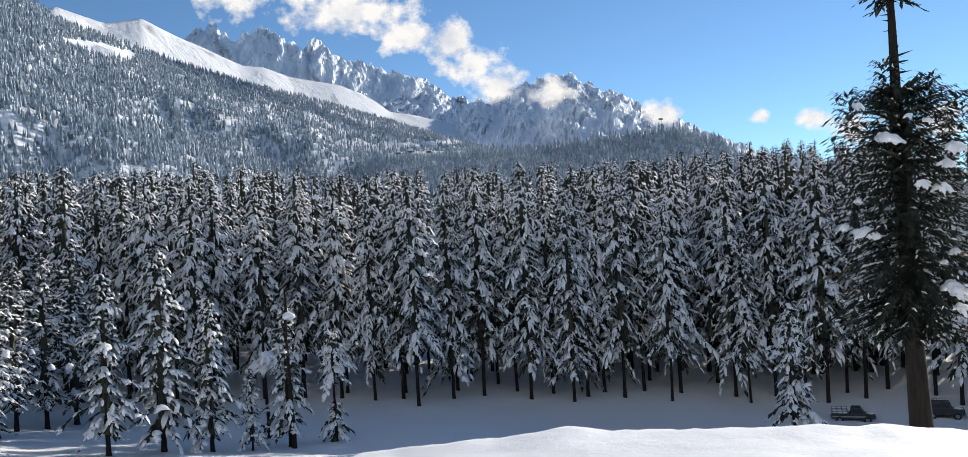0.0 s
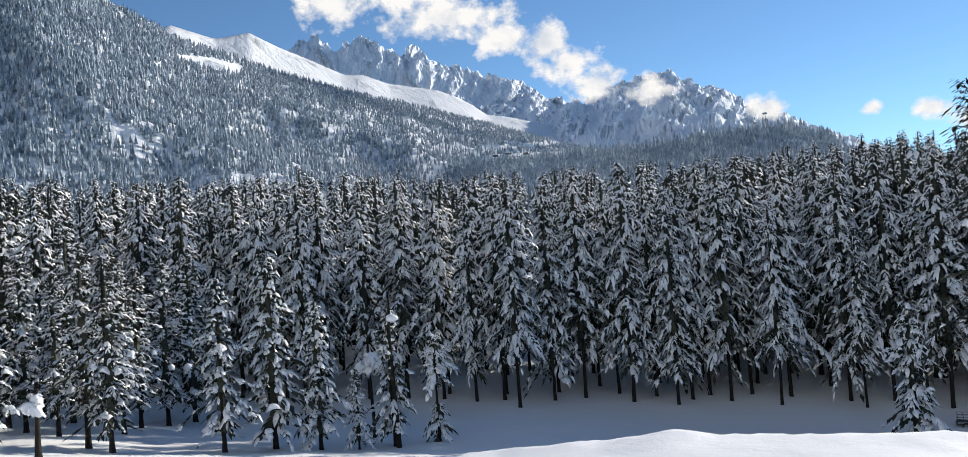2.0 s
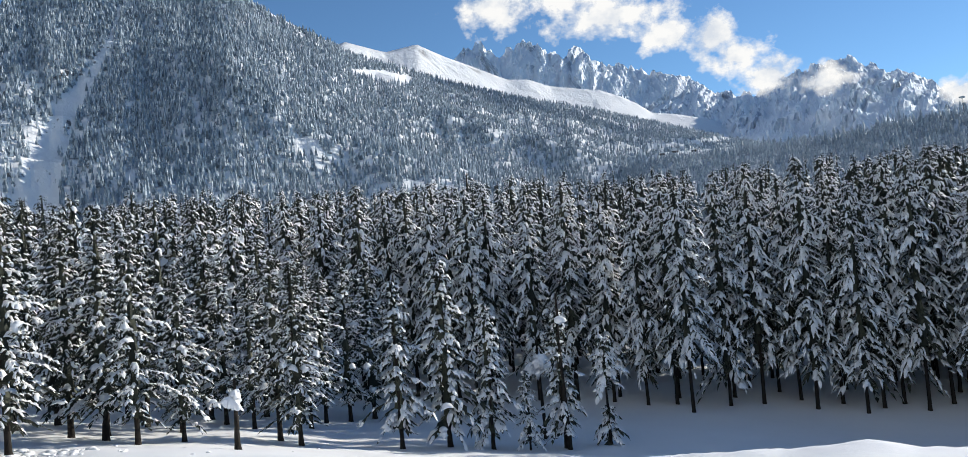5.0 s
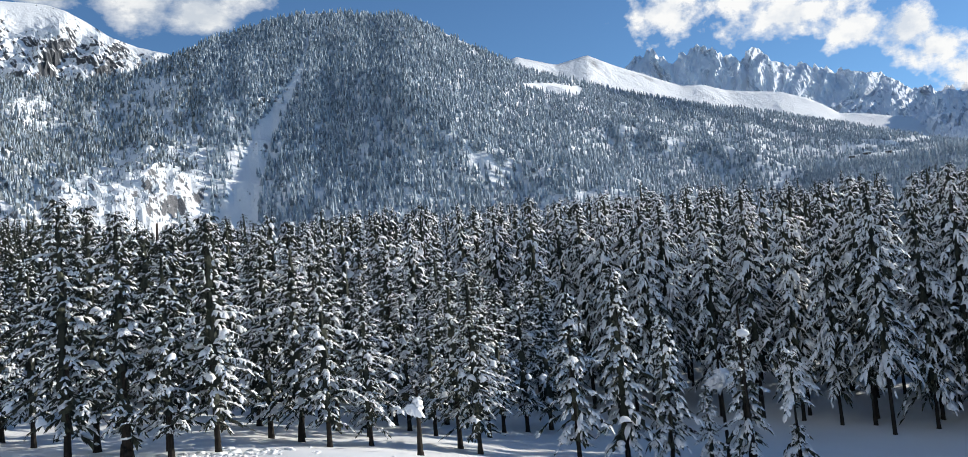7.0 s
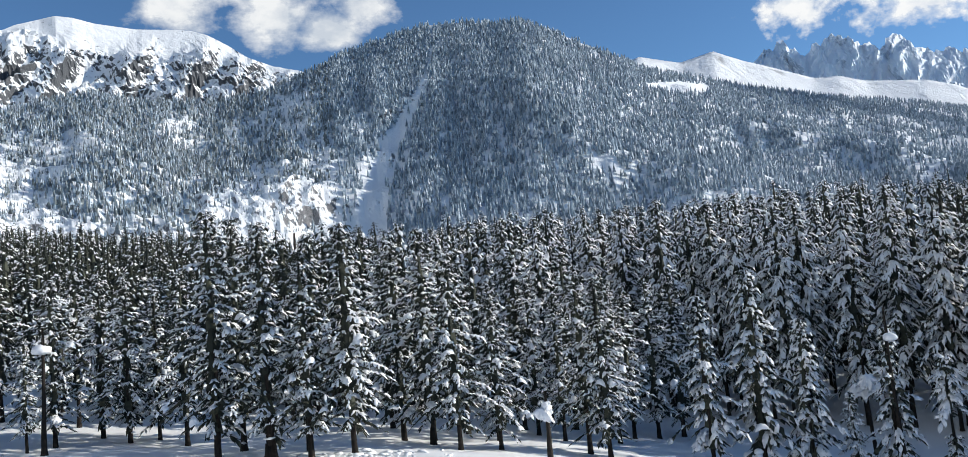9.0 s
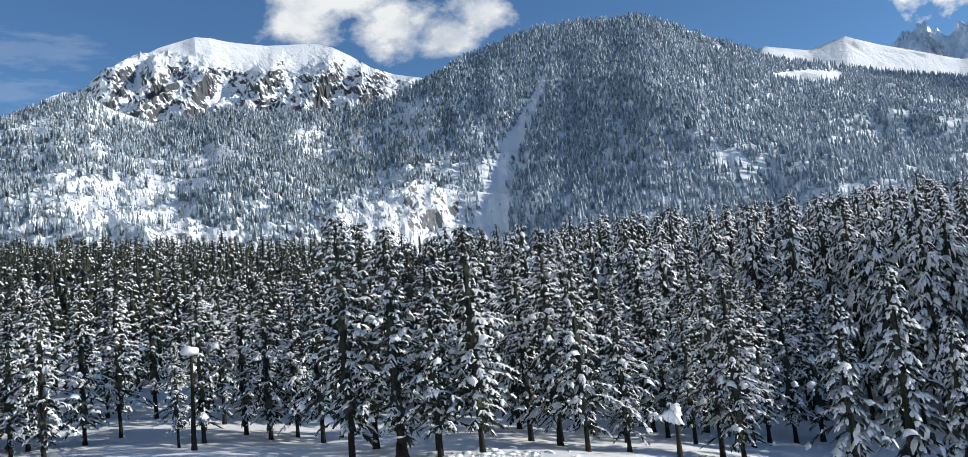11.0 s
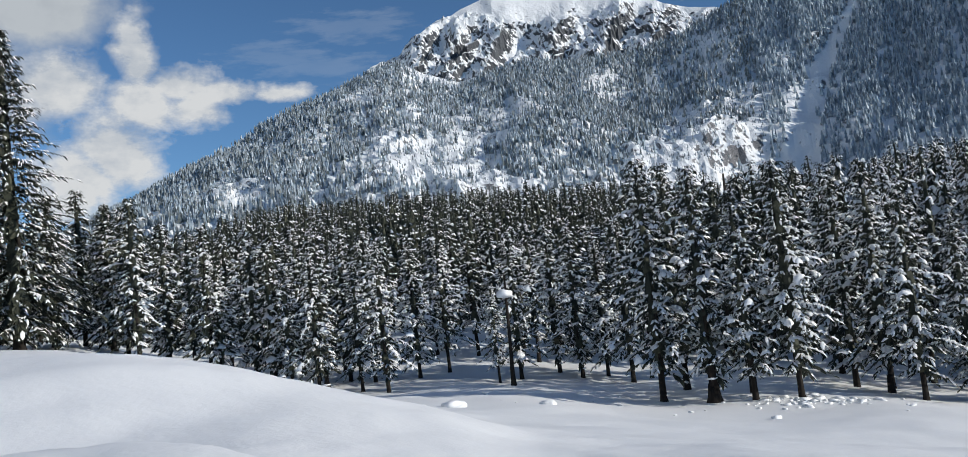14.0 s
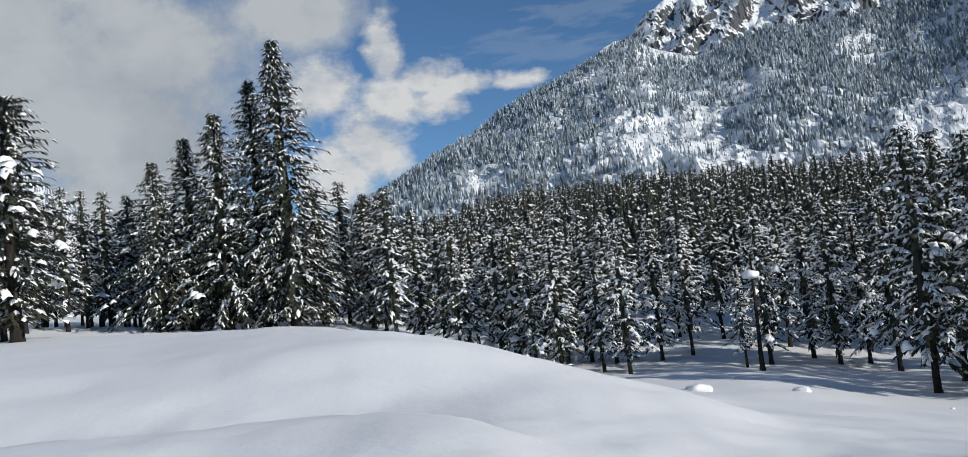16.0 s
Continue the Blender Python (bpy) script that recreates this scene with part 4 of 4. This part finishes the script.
def drape(w, seed):
    """A lobed slab of snow that hangs over the sprays of a bough."""
    bm = bmesh.new()
    bmesh.ops.create_icosphere(bm, subdivisions=4, radius=1.0)
    for v in bm.verts:
        a = math.atan2(v.co.y, v.co.x)
        r = math.hypot(v.co.x, v.co.y)
        lobe = 1 + r * (0.55 * noise.noise(Vector((math.cos(a) * 1.6, math.sin(a) * 1.6, seed))) + 0.5 * noise.noise(Vector((math.cos(a) * 4.2, math.sin(a) * 4.2, seed + 5))))
        x, y = v.co.x * lobe, v.co.y * lobe
        z = 0.2 * v.co.z + 0.16 * noise.noise(Vector((x * 2.2, y * 2.2, seed))) - 0.30 * r * r * lobe - 0.75 * r ** 2 * max(0.0, 0.15 + noise.noise(Vector((math.cos(a) * 2.8, math.sin(a) * 2.8, seed + 9)))) + 0.42 * min(y, 0.6) - 0.25 * x * math.sin(seed * 3.0)
        v.co = Vector((x * w, y * w * 0.8, z * w))
    v, f = [tuple(q.co) for q in bm.verts], [tuple(q.index for q in p.verts) for p in bm.faces]
    bm.free()
    return v, f


def shifted(vf, by):
    return [(x + by[0], y + by[1], z + by[2]) for x, y, z in vf[0]], vf[1]


def great_cedar(az, d, size):
    tree = new("cedar_tree")
    tagged(tree, "great dark backlit cedar with a bare stubbed leader", "tree")
    tree.matrix_basis = Matrix.Translation(at(az, d)) @ pose(0, 0, 0, 0, 0, az) @ Matrix.Diagonal((size, size, size, 1))
    part("trunk", *stem(21.0, 0.38, 500, sides=14, cut=0.855), BARK, tree, smooth=True)
    rnd = random.Random(501)
    leaf, load = tree_parts(13.6, 5.2, 3.1, 502, 700, 22, 0.05, shape=0.26, droop=0.36, width=0.13, ragged=0.45, thick=0.04, lite=True, short=0.25, core=0.16, finger=0.38, hang=0.45)
    for dx, dy, h in ((-1.7, 0.2, 12.7), (-0.4, -0.4, 13.6), (0.9, 0.3, 13.0), (1.7, -0.2, 12.2), (2.6, 0.1, 10.8)):
        l2, s2 = tree_parts(3.2, 0.2, 1.1, rnd.randrange(999), 60, 9, 0.06, shape=0.7, droop=0.25, stiff=0.15, width=0.15, core=0.0, finger=0.34, hang=0.35)
        for into, more in ((leaf, l2), (load, s2)):
            k = len(into[0])
            into[0].extend((x + dx, y + dy, z + h - 2.2) for x, y, z in more[0])
            into[1].extend(tuple(i + k for i in f) for f in more[1])
    tuft = tree_parts(18.2, 16.7, 1.5, 505, 60, 10, 0.04, shape=0.5, droop=0.35, width=0.15, core=0.0, finger=0.36, hang=0.4)[0]
    k = len(leaf[0])
    leaf[0].extend(tuft[0])
    leaf[1].extend(tuple(i + k for i in f) for f in tuft[1])
    tagged(part("crown", *leaf, GREEN, tree), kind="stuff")
    tagged(part("snow_load", *load, LOAD, tree, "thin snow on the outer boughs"), kind="stuff")
    for k in range(13):       # dead stubs on the bare leader
        z, a = 13.6 + k * 0.31 + rnd.uniform(-0.1, 0.1), rnd.uniform(0, 6.28)
        c, s, q = math.cos(a), math.sin(a), rnd.uniform(0.25, 0.5)
        r = 0.05
        v = [(0, 0, z - r), (0, 0, z + r), (-s * r, c * r, z), (s * r, -c * r, z), (c * (q + 0.12), s * (q + 0.12), z + rnd.uniform(0.0, 0.15))]
        part("branch_stub", v, [(0, 2, 4), (2, 1, 4), (1, 3, 4), (3, 0, 4)], BARK, tree)
    for x, z, w in ((-1.22, 13.0, 0.34), (-0.41, 11.85, 0.62), (-1.16, 8.75, 0.6), (1.0, 10.1, 0.45), (0.46, 10.25, 0.36), (1.15, 10.85, 0.42), (1.4, 11.4, 0.5), (1.16, 6.9, 0.62), (1.7, 6.6, 0.5), (1.3, 6.2, 0.42),
                    (0.19, 12.45, 0.22), (0.73, 12.25, 0.26), (-0.57, 12.4, 0.18), (-1.4, 9.8, 0.22), (-1.9, 8.95, 0.3), (1.22, 8.0, 0.26), (0.9, 7.65, 0.2), (2.1, 11.3, 0.4), (2.2, 9.0, 0.4)):
        part("snow_pad", *shifted(drape(w * 0.6, x * 7 + z), (x * 1.05, -2.5 + 0.3 * abs(x), z)), LOAD, tree, "thick lobed pad of fresh snow", True)


great_cedar(-26.75, 45.0, 45.0 / 33.0)


# ---------------------------------------------------------------- snags with caps of snow
def snag(az, d, el, w, label, tall=0.8):
    h = d * math.tan(radians(el)) + EYE - at(az, d).z
    ob = new("dead_tree")
    tagged(ob, label, "dead tree", "snow-capped snags")
    ob.matrix_basis = Matrix.Translation(at(az, d)) @ pose(0, 0, 0, 0, 0, az)
    part("trunk", *stem(h * 1.6, 0.17, int(az * 10), cut=0.62), BARK, ob, smooth=True)
    if tall <= 1:
        part("snow_cap", *shifted(lump((w, w, tall * w), az, 0.5), (0.05, 0, h - 0.3 * w)), LOAD, ob, "rounded cap of snow", True)
    else:
        for k in range(4):
            part("snow_pad", *shifted(drape(w * (0.9 + 0.3 * k), az + k), (0.35 * w * k * math.cos(2.1 * k + az), 0.35 * w * k * math.sin(2.1 * k + az), h - 0.5 * k * w)), LOAD, ob, "hanging lobe of snow", True)


snag(66.6, 70, 0.0, 0.68, "broken tree stem under a big round cap of snow")
snag(51.1, 60, 3.8, 0.55, "bare tree top under a round cap of snow")
snag(13.45, 72.2, -3.9, 0.55, "young tree top under a flat cap of snow")
snag(15.0, 78, -6.2, 0.6, "sapling bowed under a hood of snow", 1.5)
snag(35.3, 57, -6.6, 0.33, "short stem under a hood of snow", 1.3)


def tufted_cedar(az, d):
    """A thin young cedar: a small crown, a bare stem and a snow-laden tuft at its foot."""
    ob = new("cedar_tree")
    tagged(ob, "thin young cedar, bare-stemmed above a snow-laden tuft", "tree", "young cedars at the track")
    ob.matrix_basis = Matrix.Translation(at(az, d)) @ pose(0, 0, 0, 2, 0, az)
    part("trunk", *stem(9.6, 0.13, 611), BARK, ob, smooth=True)
    for crown, load, args in (("crown", "snow_load", (9.6, 5.4, 1.7, 612, 46, 12)), ("lower_crown", "lower_snow_load", (3.4, 0.5, 1.35, 613, 34, 12))):
        leaf, white = tree_parts(*args, 0.85, shape=0.5, droop=0.7, width=0.25, ragged=0.45, thick=0.12, puffs=0.6, core=0.12, soft=True, finger=0.6, hang=0.8, cover=0.95)
        tagged(part(crown, *leaf, GREEN, ob), kind="stuff")
        tagged(part(load, *white, LOAD, ob, "fresh snow lying on the boughs", True), kind="stuff")


tufted_cedar(10.7, 75.0)


# ---------------------------------------------------------------- vehicles on the track
def paint(name, colour, rough=0.35, metal=0.0):
    m, n, l, b = material(name, rough)
    t = noise_node(n, l, 3.0, 5, 0.6, n.new("ShaderNodeTexCoord").outputs["Object"])
    c = ramp(n, l, t.outputs[0], [(0.3, tuple(0.8 * v for v in colour)), (0.75, tuple(min(1.0, 1.15 * v + 0.01) for v in colour))])
    l.new(c.outputs[0], b.inputs["Base Color"])
    b.inputs["Metallic"].default_value = metal
    return m


DARKPAINT = paint("dark_car_paint", (0.03, 0.035, 0.04))
PALEPAINT = paint("silver_car_paint", (0.28, 0.29, 0.30))
RUBBER = paint("tyre_rubber", (0.02, 0.02, 0.02), 0.9)
STEEL = paint("dull_steel", (0.25, 0.25, 0.26), 0.45, 0.8)
GLASS, gn, gl, gb = material("car_glass", 0.05)
gb.inputs["Base Color"].default_value = (0.02, 0.025, 0.03, 1)
gb.inputs["Specular IOR Level"].default_value = 0.6


def slab(outline, y0, y1, inset=0.0):
    """A side outline drawn out across the car's width, drawn in a little at its upper edge."""
    n = len(outline)
    top = max(z for _, z in outline)
    low = min(z for _, z in outline)
    v = []
    for y, g in ((y0, 1), (y1, -1)):
        v += [(x, y + g * inset * (z - low) / (top - low + 1e-6), z) for x, z in outline]
    f = [tuple(range(n - 1, -1, -1)), tuple(range(n, 2 * n))]
    f += [(i, (i + 1) % n, n + (i + 1) % n, n + i) for i in range(n)]
    return v, f


def box(x0, x1, y0, y1, z0, z1):
    return slab([(x0, z0), (x1, z0), (x1, z1), (x0, z1)], y0, y1)


def wheel(car, x, y):
    def ring(r, w, n=16):
        v, f = [], []
        for k in range(n):
            a = 2 * math.pi * k / n
            for rr, yy in ((r * 0.55, -w), (r * 0.92, -w), (r, -w * 0.6), (r, w * 0.6), (r * 0.92, w), (r * 0.55, w)):
                v.append((x + rr * math.cos(a), y + yy, 0.34 + rr * math.sin(a)))
        for k in range(n):
            for j in range(6):
                f.append((k * 6 + j, k * 6 + (j + 1) % 6, (k + 1) % n * 6 + (j + 1) % 6, (k + 1) % n * 6 + j))
        return v, f
    w = part("wheel", *ring(0.38, 0.12), RUBBER, car, "black snow-caked tyre", True)
    n = 12
    v = [(x + 0.21 * math.cos(2 * math.pi * k / n), y + s * 0.10, 0.34 + 0.21 * math.sin(2 * math.pi * k / n)) for s in (-1, 1) for k in range(n)]
    part("rim", v, [tuple(range(n)), tuple(range(2 * n - 1, n - 1, -1)), *[(k, (k + 1) % n, n + (k + 1) % n, n + k) for k in range(n)]], STEEL, w)


def pickup(az, d, turn):
    car = new("pickup_truck")
    tagged(car, "dark pickup truck with a railed cargo bed on the snowy track", "truck")
    car.matrix_basis = Matrix.Translation(at(az, d, 0.18)) @ pose(0, 0, 0, 0, 0, turn)
    part("body", *slab([(-2.15, 0.45), (2.1, 0.45), (2.15, 0.85), (1.25, 1.0), (-2.15, 1.0)], -0.8, 0.8, 0.06), DARKPAINT, car)
    part("side_trim", *box(-2.1, 1.2, -0.815, -0.79, 0.62, 0.76), PALEPAINT, car, "pale stripe along the side")
    cab = part("cab", *slab([(-0.25, 1.0), (1.25, 1.0), (0.75, 1.62), (-0.15, 1.62)], -0.76, 0.76, 0.14), DARKPAINT, car)
    part("side_window", *slab([(-0.1, 1.08), (1.0, 1.08), (0.7, 1.5), (-0.05, 1.5)], -0.762, -0.60, 0.0), GLASS, cab, "dark glass")
    part("windscreen", *slab([(1.18, 1.06), (1.24, 1.06), (0.82, 1.56), (0.76, 1.56)], -0.62, 0.62, 0.06), GLASS, cab, "dark glass")
    for x in (-2.1, -1.6, -1.1, -0.6):
        for y in (-0.76, 0.72):
            part("rail_post", *box(x, x + 0.05, y, y + 0.04, 1.0, 1.5), STEEL, car)
    for z in (1.2, 1.46):
        for y in (-0.78, 0.75):
            part("bed_rail", *box(-2.12, -0.5, y, y + 0.03, z, z + 0.05), STEEL, car)
    part("snow_on_bonnet", *shifted(lump((0.5, 0.66, 0.10), 3), (1.68, 0, 0.95)), LOAD, car, "thin snow", True)
    part("snow_in_bed", *shifted(lump((0.9, 0.66, 0.16), 5), (-1.2, 0, 1.02)), LOAD, car, "snow filling the bed", True)
    part("bumper", *box(2.1, 2.22, -0.75, 0.75, 0.45, 0.62), STEEL, car)
    part("rear_bumper", *box(-2.25, -2.15, -0.75, 0.75, 0.45, 0.6), STEEL, car)
    for y in (-0.6, 0.45):
        part("headlight", *box(2.12, 2.17, y, y + 0.16, 0.66, 0.8), GLASS, car)
    for x in (-1.35, 1.35):
        for y in (-0.74, 0.74):
            wheel(car, x, y)


def jeep(az, d, turn):
    car = new("jeep")
    tagged(car, "dark old jeep with a roof rack parked on the snowy track", "car")
    car.matrix_basis = Matrix.Translation(at(az, d, 0.18)) @ pose(0, 0, 0, 0, 0, turn)
    part("body", *slab([(-1.8, 0.45), (1.8, 0.45), (1.85, 1.0), (0.7, 1.1), (-1.85, 1.1)], -0.8, 0.8, 0.05), DARKPAINT, car)
    cab = part("cab", *slab([(-1.8, 1.1), (0.75, 1.1), (0.5, 1.75), (-1.75, 1.75)], -0.77, 0.77, 0.10), DARKPAINT, car)
    for x0, x1 in ((-1.6, -1.05), (-0.95, -0.35), (-0.25, 0.45)):
        part("side_window", *box(x0, x1, -0.775, -0.69, 1.2, 1.58), GLASS, cab, "dark glass")
    part("windscreen", *slab([(0.70, 1.16), (0.76, 1.16), (0.56, 1.68), (0.50, 1.68)], -0.66, 0.66, 0.04), GLASS, cab, "dark glass")
    for y in (-0.68, 0.64):
        part("rack_bar", *box(-1.6, 0.3, y, y + 0.04, 1.86, 1.90), STEEL, car)
    for x in (-1.6, -0.65, 0.26):
        part("rack_bar", *box(x, x + 0.04, -0.68, 0.68, 1.74, 1.88), STEEL, car)
    part("spare_wheel", *box(-1.98, -1.84, -0.35, 0.35, 0.75, 1.4), RUBBER, car)
    part("bumper", *box(1.82, 1.95, -0.75, 0.75, 0.45, 0.62), STEEL, car)
    part("snow_on_bonnet", *shifted(lump((0.5, 0.62, 0.10), 8), (1.25, 0, 1.02)), LOAD, car, "thin snow", True)
    for x in (-1.15, 1.15):
        for y in (-0.74, 0.74):
            wheel(car, x, y)


pickup(-23.05, 98.0, -20.0)
jeep(-28.1, 100.0, -24.0)


# ---------------------------------------------------------------- small things
def clods():
    """Broken snow thrown about the trunks in the clearing."""
    v, f = [], []
    rnd = random.Random(77)
    for k in range(190):
        az = rnd.gauss(47.6, 2.2) if k < 170 else rnd.uniform(28, 72)
        d = rnd.gauss(55.0, 1.6) if k < 170 else rnd.uniform(44, 66)
        p = at(az, d)
        w = rnd.uniform(0.05, 0.13) if rnd.random() < 0.8 else rnd.uniform(0.14, 0.34)
        a, b = lump((w * rnd.uniform(0.8, 1.8), w * rnd.uniform(0.8, 1.6), w * 0.55), k, 0.4, 1)
        q = len(v)
        v.extend((x + p.x, y + p.y, z + p.z + 0.02) for x, y, z in a)
        f.extend(tuple(i + q for i in t) for t in b)
    tagged(new("snow_clods", mesh_from("snow_clods", v, f, SNOW, True)), "broken clods of snow on the clearing", "snow", kind="stuff")


clods()
for k, (az, d, w) in enumerate(((70.8, 47, 0.9), (73.0, 44, 0.5), (64.5, 50, 0.6))):
    p = at(az, d)
    ob = new("snow_mound", mesh_from("snow_mound", *lump((w, w * 0.8, 0.45 * w), 20 + k, 0.4, 3), SNOW, True))
    ob.location = p
    tagged(ob, "smooth mound of snow on the slope", "snow", "snow mounds")


def knoll_tree(az, s, h):
    p = on_knoll(az, s)
    ob = new("lone_tree")
    tagged(ob, "lone tall round-headed tree on the knoll", "tree")
    ob.location = p
    part("trunk", *stem(h, 0.5, 900, sides=6), BARK, ob)
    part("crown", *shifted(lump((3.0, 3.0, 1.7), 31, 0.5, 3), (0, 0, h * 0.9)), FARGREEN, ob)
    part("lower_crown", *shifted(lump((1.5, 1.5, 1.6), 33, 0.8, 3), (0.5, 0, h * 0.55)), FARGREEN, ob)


knoll_tree(-12.4, 0.99, 21.0)


WALL = paint("weathered_hut_wall", (0.10, 0.09, 0.085), 0.9)


def hut(az, s, w, turn):
    p = on_knoll(az, s)
    ob = new("hut")
    tagged(ob, "small dark hut under a thick snow roof on the knoll", "hut", "huts on the knoll")
    ob.matrix_basis = Matrix.Translation(p) @ pose(0, 0, 0, 0, 0, az + turn)
    part("wall", *box(-w / 2, w / 2, -2.2, 2.2, -1.0, 2.6), WALL, ob)
    part("roof", *slab([(-w / 2 - 0.5, 2.5), (w / 2 + 0.5, 2.5), (w / 2 + 0.2, 3.1), (0, 4.4), (-w / 2 - 0.2, 3.1)], -2.7, 2.7), LOAD, ob, "thick snow")
    part("door", *box(-0.5, 0.5, -2.26, -2.2, 0.0, 2.0), BARK, ob)
    for x in (-w * 0.33, w * 0.33):
        part("window", *box(x - 0.4, x + 0.4, -2.26, -2.2, 1.0, 1.8), GLASS, ob)


for az, k, w, turn in ((4.75, 0.95, 9.0, 8), (3.5, 0.93, 7.0, -14), (5.6, 0.91, 6.5, 20)):
    hut(az, k, w, turn)

mast = new("mast", mesh_from("mast", *stem(17.0, 0.22, 910, sides=6), STEEL))
mast.location = on_knoll(-14.1, 0.985)
tagged(mast, "thin bare mast standing among the knoll's trees", "mast")


def stump(az, d, r, h, seed):
    ob = new("tree_stump")
    tagged(ob, "broken dark cedar stump with a cap of snow", "tree stump", "stumps in the clearing")
    ob.matrix_basis = Matrix.Translation(at(az, d))
    part("trunk", *stem(h * 2.4, r, seed, sides=10, cut=0.42), BARK, ob, smooth=True)
    part("snow_cap", *shifted(lump((r * 0.95, r * 0.9, r * 0.4), seed, 0.4), (0, 0, h)), LOAD, ob, "rounded cap of snow", True)


stump(53.55, 56.2, 0.42, 1.5, 921)
stump(79.0, 69.0, 0.35, 0.9, 922)
